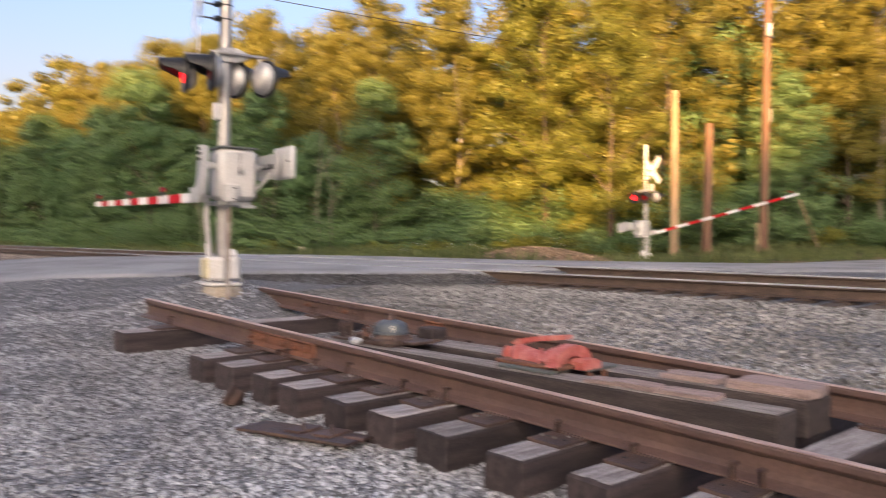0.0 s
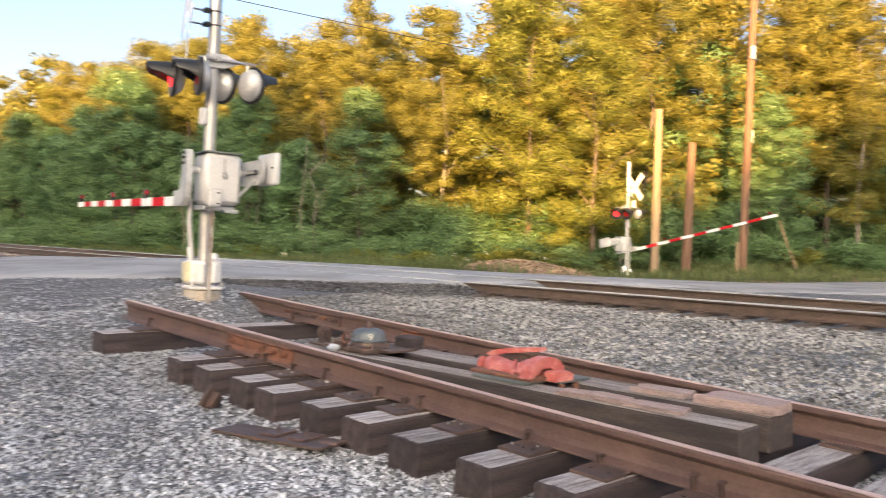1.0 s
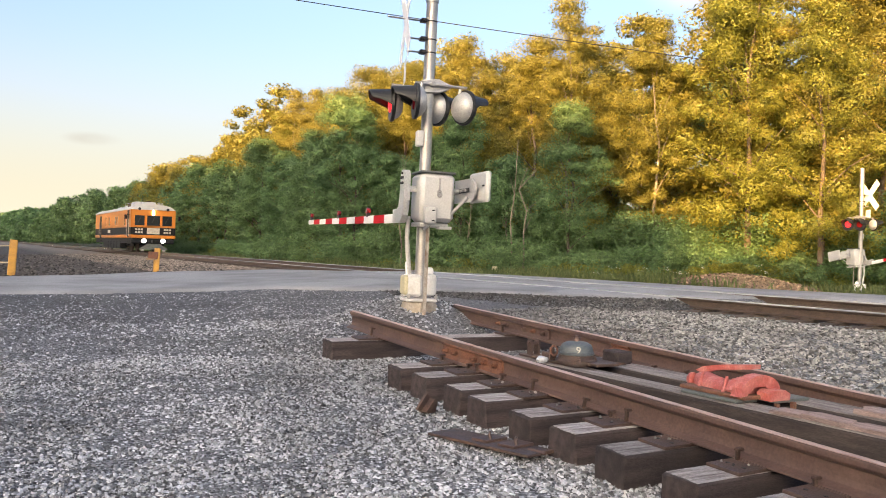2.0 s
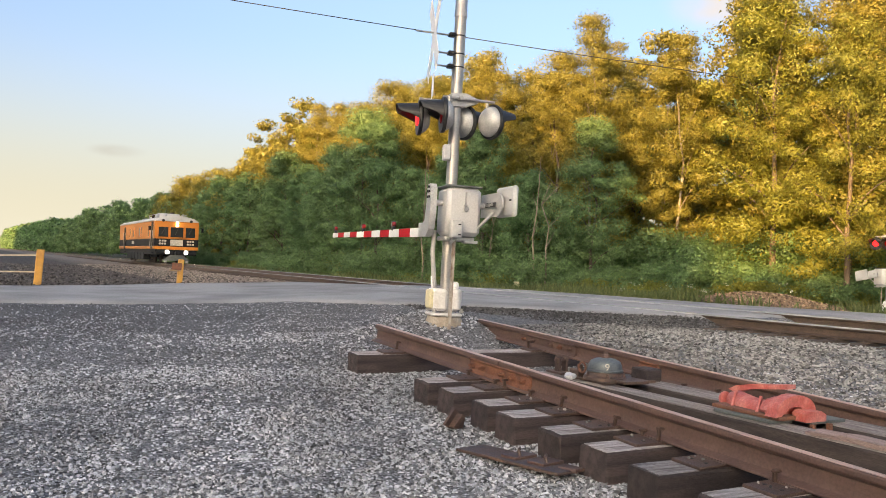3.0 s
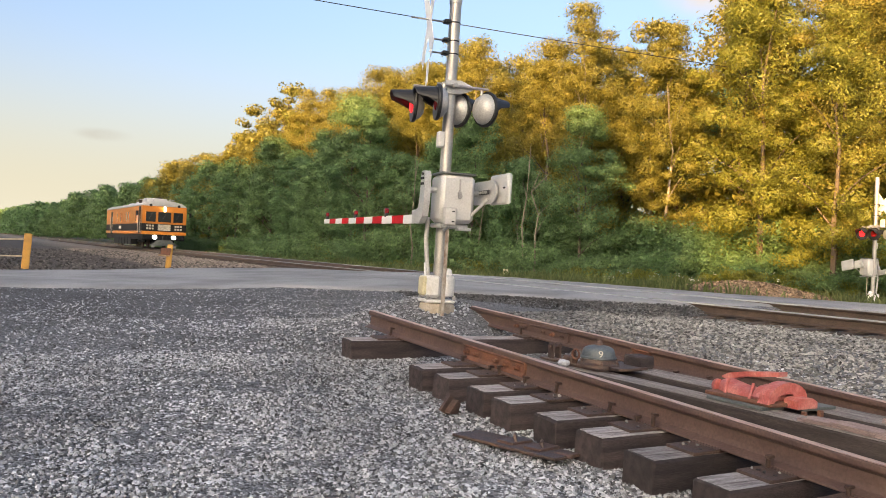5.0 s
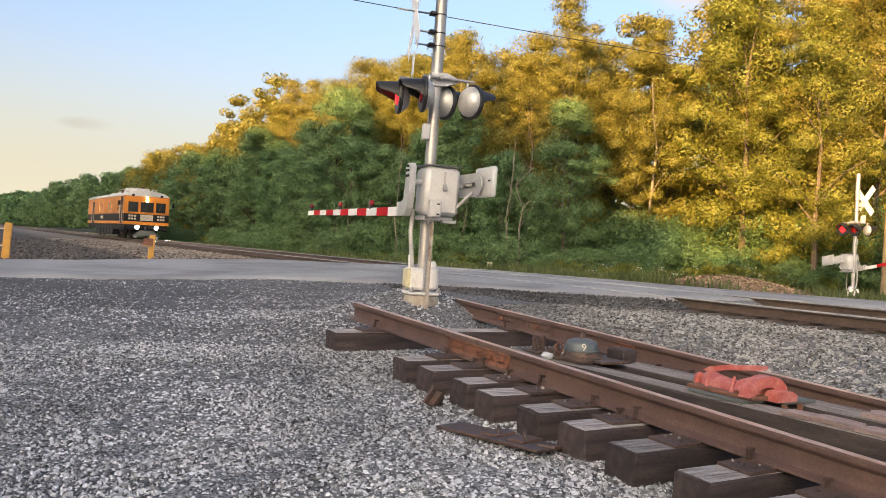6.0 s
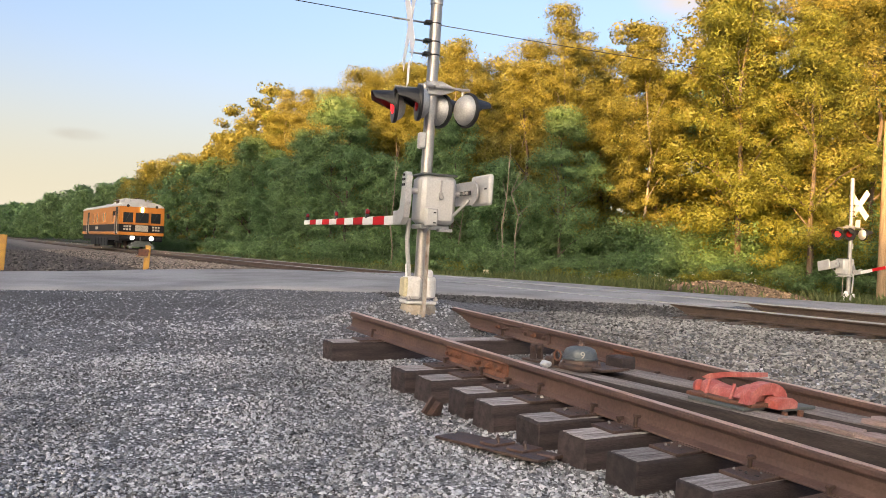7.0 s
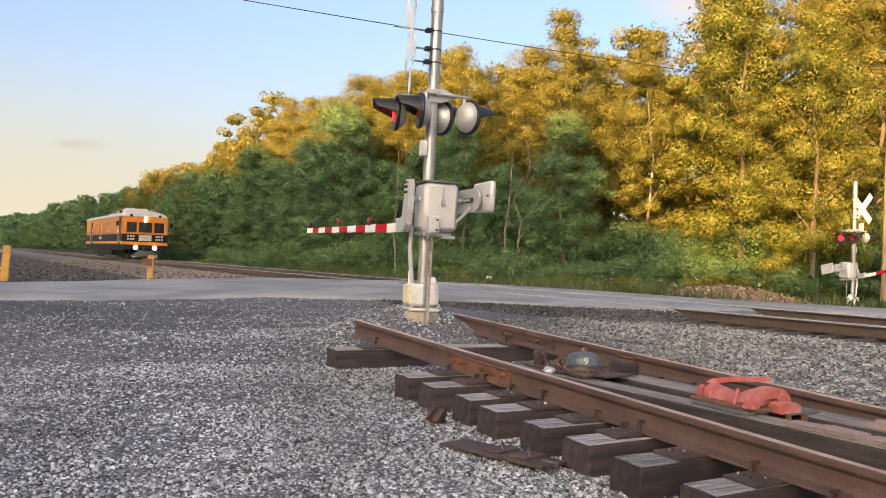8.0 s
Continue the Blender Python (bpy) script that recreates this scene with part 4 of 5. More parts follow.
    rod(bm, (0, -0.2, 2.70), (0, 0.2, 2.70), 0.024, seg=12)
    part("cross_arm", bm, GALV, sig)
    bm = bmesh.new()
    extrude(bm, [(-0.09, 0.06), (0.09, 0.075), (0.24, 0.02), (0.24, -0.02), (0.1, -0.075), (-0.07, -0.085)], pose(0, -0.1, 2.70), 0.19)
    part("cross_arm_casting", bm, GALV_DULL, sig, "cast aluminium junction")
    for y, x0, x1 in ((-0.13, -0.2, 0.42), (0.13, -0.4, 0.18)):
        bm = bmesh.new()
        rod(bm, (x0, y, 2.70), (x1, y, 2.70), 0.017, seg=8)
        part("lamp_bar", bm, GALV, sig)
    flasher(sig, -0.20, -0.15, 2.49, RED_DIM)
    flasher(sig, -0.39, 0.15, 2.485, RED_LIT)
    flasher(sig, 0.41, -0.12, 2.475, RED_LIT)
    flasher(sig, 0.17, 0.12, 2.475, RED_DIM)
    # crossbuck
    zc = 3.44
    for s in (-1, 1):
        bm = bmesh.new()
        box(bm, 0, 0, 0, 0.006, 1.22, 0.228, pose(-0.30 - 0.009 * (s > 0), 0, zc, s * 45, 0, -9), 0.002)
        part("crossbuck_blade", bm, WHITE, sig, "white crossbuck blade")
    bm = bmesh.new()
    box(bm, 0, 0, 0, 0.006, 0.26, 0.27, pose(-0.29, 0, zc - 0.60, 0, 0, -12), 0.002)
    part("number_plate", bm, WHITE, sig, "white plate below the crossbuck")
    for dz, length in ((-0.36, 0.29), (-0.21, 0.29), (0.0, 0.52)):
        bm = bmesh.new()
        rod(bm, (-length, 0, zc + dz), (0, 0, zc + dz), 0.011, seg=8)
        part("stand_off", bm, GALV, sig)
        bm = bmesh.new()
        spin(bm, [(0.068, -0.008), (0.071, 0), (0.068, 0.008)], pose(0, 0, zc + dz), 18)
        box(bm, -0.1, -0.02, zc + dz, 0.075, 0.09, 0.045, bevel=0.008)
        rod(bm, (-0.1, -0.085, zc + dz), (-0.1, 0.05, zc + dz), 0.014, seg=6)
        part("clamp", bm, BLACK, sig)
    return sig


LEAN = Matrix.Rotation(radians(1.05), 4, (0.49, 0.87, 0))
crossing_signal(pose(4.737, 8.485, 0.58) @ LEAN @ pose(0, 0, 0, 0, 0, -11), 5.9)
crossing_signal(pose(25.72, 17.1, 0.12, 0, 0, 169), 5.9, 11.0)


# ---- posts, poles and wires ----
def yellow_post(x, y, h, w, bent=0.0):
    z = float(ground_z(x, y))
    t = thing("barrier_post", pose(x, y, z, 0, bent, 0), "yellow painted timber post beside the road", "post", "yellow barrier posts")
    bm = bmesh.new()
    box(bm, 0, 0, h / 2 - 0.1, w, w, h + 0.2, bevel=0.02)
    part("post", bm, POST_Y, t)
    return t


p1 = yellow_post(1.46, 26.4, 1.0, 0.2, 3)
p2 = yellow_post(5.55, 27.4, 0.78, 0.16, 3)
bm = bmesh.new()
box(bm, -0.14, -0.1, 0.55, 0.30, 0.05, 0.22, bevel=0.01)
part("reflector_board", bm, RUST_RED, p2, "weathered dark red board")
bm = bmesh.new()
box(bm, -0.18, -0.1, 0.42, 0.34, 0.04, 0.05, bevel=0.01)
part("batten", bm, PALE_POLE, p2)


def rope_rail():
    t = thing("rope_rail", pose(0, 0, 0), "slack pale ropes strung from the yellow post", "rope")
    for za, zb in ((1.22, 1.12), (0.75, 0.95)):
        bm = bmesh.new()
        pts = []
        for i in range(13):
            s = i / 12
            pts.append((1.4 - 12 * s, 26.4 + 0.5 * s, za + (zb - za) * s - 0.12 * math.sin(math.pi * s)))
        tube(bm, pts, 0.022, 6)
        part("rope", bm, ROPE, t)
    return t


rope_rail()
yellow_post(-10.5, 26.9, 1.0, 0.24)


def utility_pole(x, y, h, r, mat, lean_x, lean_y, label):
    z = float(ground_z(x, y))
    t = thing("utility_pole", pose(x, y, z, lean_x, lean_y, 0), label, "utility pole", "timber poles by the crossing")
    bm = bmesh.new()
    rod(bm, (0, 0, -0.5), (0, 0, h), r * 1.12, r * 0.82, seg=16)
    part("pole", bm, mat, t, "", True)
    return t


utility_pole(26.6, 16.5, 6.1, 0.15, PALE_POLE, 0, 0, "bleached timber stub pole beside the crossing signal")
utility_pole(27.9, 16.0, 4.9, 0.17, WOOD_POLE, 0, 2, "short brown timber stub pole in the grass")
TALL = utility_pole(30.2, 15.0, 10.4, 0.15, WOOD_POLE, 0, 1.5, "tall brown timber utility pole carrying wires")
bm = bmesh.new()
box(bm, -0.12, -0.12, 8.3, 0.16, 0.16, 0.5, bevel=0.03)
part("transformer_bracket", bm, GALV_DULL, TALL)
bm = bmesh.new()
box(bm, 0.12, -0.1, 5.2, 0.08, 0.08, 0.5, bevel=0.01)
part("conduit_box", bm, GALV_DULL, TALL)
bm = bmesh.new()
rod(bm, (0, 0, 0), (-0.9, 0.5, 2.3), 0.05, 0.045, seg=8)
single("leaning_stake", bm, PALE_POLE, "leaning bleached stake in the grass", "stake", m=pose(35.0, 14.9, 0.4))
bm = bmesh.new()
rod(bm, (0, 0, -0.2), (0, 0, 1.3), 0.06, seg=8)
single("marker_stake", bm, PALE_POLE, "short pale marker stake at the pole's foot", "stake", m=pose(29.6, 14.9, 0.42))
bm = bmesh.new()
rod(bm, (0, 0, -0.2), (0, 0, 0.22), 0.05, seg=10)
box(bm, 0, 0, 0.28, 0.16, 0.16, 0.2, bevel=0.02)
single("ground_marker", bm, CREAM, "small cream marker at the edge of the grass", "marker", m=pose(16.8, 25.2, 0.5))


def wire(a, b, sag, r):
    bm = bmesh.new()
    a, b = Vector(a), Vector(b)
    pts = []
    for i in range(25):
        s = i / 24
        p = a.lerp(b, s)
        p.z -= sag * 4 * s * (1 - s)
        pts.append(p)
    rings = [[bm.verts.new(p + Vector((0, r * math.cos(k * 1.2566), r * math.sin(k * 1.2566)))) for k in range(5)] for p in pts]
    for u, v in zip(rings, rings[1:]):
        for k in range(5):
            bm.faces.new((u[k], u[(k + 1) % 5], v[(k + 1) % 5], v[k]))
    return single("overhead_wire", bm, BLACK, "thin black overhead wire above the crossing", "wire", "overhead wires")


wire((-2.97, 28.90, 10.04), (27.82, 23.82, 9.29), 0.15, 0.016)


# ---- rail car ----
def rail_car(y_front, length, w, h):
    """Origin on the rail heads at its front end, y to the rear."""
    cx, cz = (NEAR_X + FAR_X) / 2, (NEAR_TOP + FAR_TOP) / 2
    car = thing("rail_car", pose(cx, y_front, cz), "orange and black rail inspection car with lit headlamps", "rail car")
    hw = w / 2
    # body shell in bands: skirt strip, black waist band, upper orange
    for name, z0, z1, mat, label, out in (("sill_band", 0.98, 1.20, ORANGE, "orange lower band", 0.02), ("waist_band", 1.20, 1.72, COACH_BLACK, "black waist band", 0.0),
                                          ("upper_body", 1.72, 2.95, ORANGE, "orange upper body", 0.0)):
        bm = bmesh.new()
        box(bm, 0, length / 2, (z0 + z1) / 2, w + out, length + out, z1 - z0 - 0.002, bevel=0.02)
        part(name, bm, mat, car, label)
    bm = bmesh.new()
    roof = [(-hw - 0.03, 2.95), (-hw - 0.03, 3.02), (-hw * 0.82, 3.2), (-hw * 0.45, 3.33), (0, 3.38), (hw * 0.45, 3.33), (hw * 0.82, 3.2), (hw + 0.03, 3.02), (hw + 0.03, 2.95)]
    extrude(bm, list(reversed(roof)), pose(0, 0.35, 0), length - 0.35)
    front = [(x * 0.96, z - 0.06 if z > 3.0 else z) for x, z in roof]
    extrude(bm, list(reversed(front)), pose(0, -0.02, 0), 0.37)
    roof_ob = part("roof", bm, ROOF_GREY, car, "pale grey arched roof")
    for y, sx, sy, sz in ((1.6, 0.9, 0.7, 0.24), (3.2, 1.3, 1.6, 0.30), (5.6, 0.8, 0.9, 0.3), (8.4, 1.0, 2.0, 0.22), (12.5, 0.9, 1.8, 0.2)):
        bm = bmesh.new()
        box(bm, random.Random(int(y * 10)).uniform(-0.2, 0.2), y, 3.36 + sz / 2 - 0.06, sx, sy, sz, bevel=0.05)
        part("roof_unit", bm, ROOF_GREY, roof_ob)
    for y, x, r, h in ((4.6, 0.5, 0.12, 0.5), (6.8, -0.5, 0.1, 0.4), (10.4, 0.3, 0.16, 0.35)):
        bm = bmesh.new()
        spin(bm, [(r, 0), (r, h * 0.8), (r * 1.3, h * 0.82), (r * 1.2, h)], pose(x, y, 3.28), 12)
        part("roof_vent", bm, RAIL_DARK, roof_ob, "brown roof vent")
    bm = bmesh.new()
    for x in (-1.0, 1.0):
        tube(bm, [(x, 3.0, 3.12), (x, 3.0, 3.5), (x, 5.4, 3.5), (x, 5.4, 3.12)], 0.02, 6)
    part("roof_rail", bm, GALV, roof_ob)
    bm = bmesh.new()
    rod(bm, (0.0, 4.2, 3.5), (0.0, 4.2, 4.2), 0.012, 0.006, seg=6)
    part("aerial", bm, BLACK, roof_ob)
    bm = bmesh.new()
    rod(bm, (0.35, -0.05, 3.42), (0.35, 0.5, 3.42), 0.07, 0.03, seg=10)
    rod(bm, (0.55, -0.05, 3.4), (0.55, 0.45, 3.4), 0.06, 0.03, seg=10)
    part("horn", bm, GALV, roof_ob)
    bm = bmesh.new()
    extrude(bm, [(-0.34, 3.04), (0.34, 3.04), (0.3, 3.26), (-0.3, 3.26)], pose(0, -0.05, 0), 0.05)
    part("roof_panel", bm, GALV_DULL, roof_ob)
    for x in (-0.95, 0.95):
        bm = bmesh.new()
        spin(bm, [(0.09, 0), (0.10, 0.05), (0.07, 0.1)], pose(x, 0.02, 3.0, 90, 0, 0), 14)
        part("classification_lamp", bm, BLACK, roof_ob)
    # front: three windows with frames
    for x, ww in ((-0.92, 0.70), (0.0, 0.92), (0.92, 0.70)):
        bm = bmesh.new()
        box(bm, x, -0.008, 2.2, ww, 0.03, 0.72, bevel=0.01)
        win = part("front_window", bm, GLASS, car, "dark windscreen pane")
        for dx, dz, sx, sz in ((-ww / 2, 0, 0.05, 0.78), (ww / 2, 0, 0.05, 0.78), (0, 0.37, ww + 0.05, 0.05), (0, -0.37, ww + 0.05, 0.05)):
            bm = bmesh.new()
            box(bm, x + dx, -0.02, 2.2 + dz, sx, 0.05, sz, bevel=0.008)
            part("window_frame", bm, ORANGE, win)
        bm = bmesh.new()
        rod(bm, (x + 0.1, -0.035, 2.5), (x - 0.12, -0.035, 2.05), 0.012, seg=6)
        part("wiper", bm, BLACK, win)
    # lettering bars on the waist band and a pale grille
    for x in (-0.95, 0.95):
        for z in (1.58, 1.38):
            for i in range(3):
                bm = bmesh.new()
                box(bm, x - 0.18 + 0.18 * i, -0.012, z, 0.13, 0.02, 0.13)
                part("lettering_bar", bm, LETTER, car)
    bm = bmesh.new()
    for i in range(6):
        box(bm, 0, -0.02 - 0.004 * (i % 2), 1.30 + 0.07 * i, 0.86 - 0.02 * (i % 2), 0.04, 0.065)
    part("grille", bm, LETTER, car, "pale louvred grille")
    # headlamps
    for x in (-0.62, 0.66):
        bm = bmesh.new()
        spin(bm, [(0.16, 0), (0.17, 0.05), (0.14, 0.07)], pose(x, 0.02, 0.80, 90, 0, 0), 18)
        hl = part("headlamp_housing", bm, BLACK, car)
        bm = bmesh.new()
        spin(bm, [(0.135, 0.0), (0.12, 0.02), (0.04, 0.03)], pose(x, -0.055, 0.80, 90, 0, 0), 18)
        part("headlamp", bm, HEADLAMP, hl, "lit headlamp")
    for z in (2.66, 2.84):
        bm = bmesh.new()
        spin(bm, [(0.07, 0.0), (0.065, 0.03), (0.03, 0.04)], pose(0.0, -0.02, z, 90, 0, 0), 16)
        part("top_lamp", bm, HEADLAMP, car, "lit upper headlamp")
    # lower front: beam, coupler, plough
    bm = bmesh.new()
    box(bm, 0, 0.25, 0.82, w * 0.94, 0.5, 0.3, bevel=0.03)
    part("buffer_beam", bm, COACH_BLACK, car)
    bm = bmesh.new()
    extrude(bm, [(-0.42, 0.6), (0.42, 0.6), (1.0, 0.2), (-1.0, 0.2)], pose(0, -0.2, 0, 0, 0, 0), 0.05)
    part("pilot_plough", bm, SLATE, car, "grey pilot plough")
    bm = bmesh.new()
    box(bm, 0, -0.25, 0.75, 0.24, 0.5, 0.22, bevel=0.03)
    part("coupler", bm, COACH_BLACK, car)
    for x in (-0.72, 0.72):
        bm = bmesh.new()
        box(bm, x, -0.1, 0.16, 0.2, 0.12, 0.2, bevel=0.02)
        part("rail_guard", bm, GALV, car)
    # underframe and trucks
    bm = bmesh.new()
    box(bm, 0, length / 2, 0.78, w * 0.95, length * 0.99, 0.38, bevel=0.02)
    part("underframe", bm, COACH_BLACK, car)
    for y in (5.2, 6.6, 8.0, 9.4, 10.8, 12.0):
        for s in (-1, 1):
            bm = bmesh.new()
            box(bm, s * (hw - 0.30), y, 0.48, 0.5, 1.3, 0.55, bevel=0.03)
            part("underfloor_case", bm, COACH_BLACK, car)
    for yt in (2.6, length - 3.0):
        bm = bmesh.new()
        for s in (-1, 1):
            extrude(bm, [(-1.5, 0.42), (1.5, 0.42), (1.35, 0.6), (0.6, 0.72), (-0.6, 0.72), (-1.35, 0.6)], pose(s * 1.02 - 0.06 * s, yt, 0, 0, 0, 90), 0.1)
        box(bm, 0, yt, 0.58, 1.96, 0.34, 0.2)
        truck = part("truck_frame", bm, COACH_BLACK, car, "black truck frame")
        for dy in (-1.05, 1.05):
            for s in (-1, 1):
                bm = bmesh.new()
                spin(bm, [(0.42, -0.06), (0.45, -0.06), (0.45, -0.03), (0.42, 0.06), (0.2, 0.065)], pose(s * 0.75, yt + dy, 0.44, 0, 90, 0), 24)
                part("wheel", bm, RAIL_DARK, truck)
    # side towards the yard: sliding door, windows, cab door, steps, lettering
    x = -hw
    for y, ww, z, hh in ((2.3, 0.62, 2.25, 0.78), (5.6, 0.62, 2.25, 0.72), (6.4, 0.62, 2.25, 0.72), (9.2, 0.62, 2.25, 0.72), (11.0, 0.62, 2.25, 0.72)):
        bm = bmesh.new()
        box(bm, x, y, z, 0.03, ww, hh, bevel=0.008)
        win = part("side_window", bm, GLASS, car, "dark side window")
        for dy, dz, sy, sz in ((-ww / 2, 0, 0.05, hh + 0.06), (ww / 2, 0, 0.05, hh + 0.06), (0, hh / 2, ww, 0.05), (0, -hh / 2, ww, 0.05)):
            bm = bmesh.new()
            box(bm, x - 0.01, y + dy, z + dz, 0.05, sy, sz, bevel=0.008)
            part("window_frame", bm, ORANGE, win)
    for y, ww, z0, z1 in ((1.0, 0.72, 1.0, 2.9), (13.9, 0.9, 0.95, 2.75)):
        bm = bmesh.new()
        box(bm, x + 0.02, y, (z0 + z1) / 2, 0.07, ww, z1 - z0, bevel=0.01)
        door = part("side_door", bm, COACH_BLACK, car, "dark doorway")
        for s in (-1, 1):
            bm = bmesh.new()
            rod(bm, (x - 0.05, y + s * (ww / 2 + 0.06), 1.1), (x - 0.05, y + s * (ww / 2 + 0.06), 2.3), 0.018, seg=6)
            part("grab_rail", bm, GALV, door)
        for i in range(3):
            bm = bmesh.new()
            box(bm, x + 0.02, y, 0.75 - 0.25 * i, 0.16, ww * 0.8, 0.03)
            part("step", bm, COACH_BLACK, door)
    for i in range(4):
        bm = bmesh.new()
        box(bm, x - 0.006, 9.0 + 0.32 * i, 1.47, 0.02, 0.22, 0.22)
        part("lettering_bar", bm, LETTER, car)
    for s in (-1, 1):
        bm = bmesh.new()
        bar(bm, (s * (hw + 0.02), 0.25, 2.6), (s * (hw + 0.3), 0.2, 2.55), 0.02, 0.02)
        box(bm, s * (hw + 0.3), 0.2, 2.42, 0.16, 0.03, 0.3, bevel=0.01)
        part("mirror", bm, COACH_BLACK, car)
    return car


rail_car(61.0, 17.0, 3.0, 3.4)


# ---- woods ----
def leaf_cloud(rng, centres, radii, per, size, squash=0.6):
    """Many small bent leaf sprays on the outsides of the clumps, as vertices and faces."""
    c = np.repeat(np.array(centres), per, axis=0)
    r = np.repeat(np.array(radii), per)[:, None]
    n = len(c)
    d = rng.normal(size=(n, 3))
    d /= np.linalg.norm(d, axis=1)[:, None]
    rad = r * (0.55 + 0.55 * rng.random((n, 1)) ** 0.6)
    sprig = rng.random((n, 1)) < 0.13        # loose sprays reaching out of the clump
    rad = np.where(sprig, rad * (1 + 0.55 * rng.random((n, 1))), rad)
    p = c + d * rad * np.array([1, 1, squash]) + np.where(sprig, 0.22 * r * rng.random((n, 1)), 0) * np.array([0, 0, 1])
    normal = d + rng.normal(size=(n, 3)) * 0.5 + np.array([0, 0, 0.55])
    normal /= np.linalg.norm(normal, axis=1)[:, None]
    ref = rng.normal(size=(n, 3))
    u = np.cross(normal, ref)
    u /= np.linalg.norm(u, axis=1)[:, None] + 1e-9
    v = np.cross(normal, u)
    s = size * (0.55 + 0.9 * rng.random((n, 1)))
    a, b = u * s, v * s * 0.62
    bend = normal * s * 0.22
    verts = np.stack([p - a - bend, p + a * 0.7 - b + bend, p + a * 0.7 + b + bend], 1).reshape(-1, 3)
    faces = np.arange(3 * n).reshape(-1, 3)
    soft = d * 0.9 + normal * 0.25
    soft /= np.linalg.norm(soft, axis=1)[:, None]
    return verts, faces, np.repeat(soft, 3, axis=0)


def trunk_mesh(rng, height, r, centres, mat, lean=0.3, bend=0.25):
    """A tapered, slightly crooked trunk with limbs towards some of the clumps."""
    bm = bmesh.new()
    k = 7
    pts = [Vector((bend * math.sin(i * 1.3 + lean * 9) * i / k, bend * math.cos(i * 1.7) * i / k, height * i / k - (0.3 if i == 0 else 0))) for i in range(k + 1)]
    for i in range(k):
        rod(bm, pts[i], pts[i + 1], r * (1 - 0.85 * i / k), r * (1 - 0.85 * (i + 1) / k), seg=7, caps=False)
    pick = rng.permutation(len(centres))[:9]
    for j in pick:
        c = Vector(centres[j])
        f = min(max((c.z - 0.8) / height * 0.85, 0.15), 0.9)
        i = min(int(f * k), k - 1)
        s = pts[i].lerp(pts[i + 1], f * k - i)
        mid = s.lerp(c, 0.5) + Vector((0, 0, 0.15))
        rr = r * (1 - 0.85 * f) * 0.45
        rod(bm, s, mid, rr, rr * 0.7, seg=5, caps=False)
        rod(bm, mid, c, rr * 0.7, rr * 0.3, seg=5, caps=False)
    return mesh_of(bm, "trunk", mat, True)


def tree_kind(seed, height, width, low, clumps, per, size, leaf, bark, r=0.14):
    """Meshes for one kind of tree: trunk and crown."""
    rng = np.random.default_rng(seed)
    centres, radii = [], []
    lobes = [(rng.uniform(0, 6.28), rng.uniform(0.15, 0.35)) for _ in range(4)]
    for i in range(clumps):
        f = rng.random() ** 0.8
        z = low + (height - low) * f
        env = width * (0.55 + 0.45 * math.sin(min(f * 1.5 + 0.35, 2.6))) * (1.0 - 0.72 * max(f - 0.55, 0) / 0.45)
        a = rng.uniform(0, 6.28)
        env *= 0.8 + sum(w * math.cos(a - p) for p, w in lobes[:3]) * 0.6 + rng.uniform(-0.12, 0.2)
        q = env * rng.random() ** 0.45
        centres.append((q * math.cos(a), q * math.sin(a), z))
        radii.append(rng.uniform(0.28, 0.7) * width / 2.6)
    v, f, soft = leaf_cloud(rng, centres, radii, per, size)
    crown = raw_mesh("crown", v.tolist(), f.tolist(), leaf, soft.tolist())
    return trunk_mesh(rng, height * 0.9, r, centres, bark), crown


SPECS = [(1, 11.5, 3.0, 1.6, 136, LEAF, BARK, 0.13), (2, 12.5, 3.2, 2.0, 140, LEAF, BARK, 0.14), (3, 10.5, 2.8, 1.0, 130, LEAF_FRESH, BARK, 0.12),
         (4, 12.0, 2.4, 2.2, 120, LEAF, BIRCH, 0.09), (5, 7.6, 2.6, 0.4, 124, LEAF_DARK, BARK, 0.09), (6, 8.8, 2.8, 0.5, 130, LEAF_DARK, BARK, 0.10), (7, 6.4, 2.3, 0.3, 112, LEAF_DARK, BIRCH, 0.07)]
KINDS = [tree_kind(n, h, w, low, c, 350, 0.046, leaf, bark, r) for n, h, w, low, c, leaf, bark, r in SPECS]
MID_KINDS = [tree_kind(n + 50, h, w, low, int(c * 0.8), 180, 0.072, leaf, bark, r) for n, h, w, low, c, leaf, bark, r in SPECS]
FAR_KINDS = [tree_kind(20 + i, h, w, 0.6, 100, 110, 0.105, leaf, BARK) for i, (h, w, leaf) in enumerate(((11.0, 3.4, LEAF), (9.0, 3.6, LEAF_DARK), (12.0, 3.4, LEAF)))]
LABELS = ["tall leafy tree at the wood's edge", "tall broad-crowned deciduous tree in the wood", "fresh green young deciduous tree", "slim pale-barked birch with a light crown",
          "dense dark green young tree beside the track", "dense dark green deciduous tree beside the track", "low dark green young tree beside the track"]


def plant(k, x, y, s, rz, far=False, mid=False):
    trunk, crown = (FAR_KINDS if far else MID_KINDS if mid else KINDS)[k]
    z = float(ground_z(x, y)) - 0.05
    t = thing("tree", pose(x, y, z, 0, 0, rz) @ Matrix.Diagonal((s, s, s * 1.0, 1)), "distant leafy tree in the wood along the track" if far else LABELS[k], "tree", "woodland trees")
    share("trunk", trunk, t, Matrix())
    share("crown", crown, t, Matrix())


def treeline(y):
    """How far right of the track the wood's edge stands."""
    return float(np.interp(y, [-20, 8, 16, 20, 27, 40, 400], [48, 46, 36, 26, 19.5, 17.2, 16.6]))


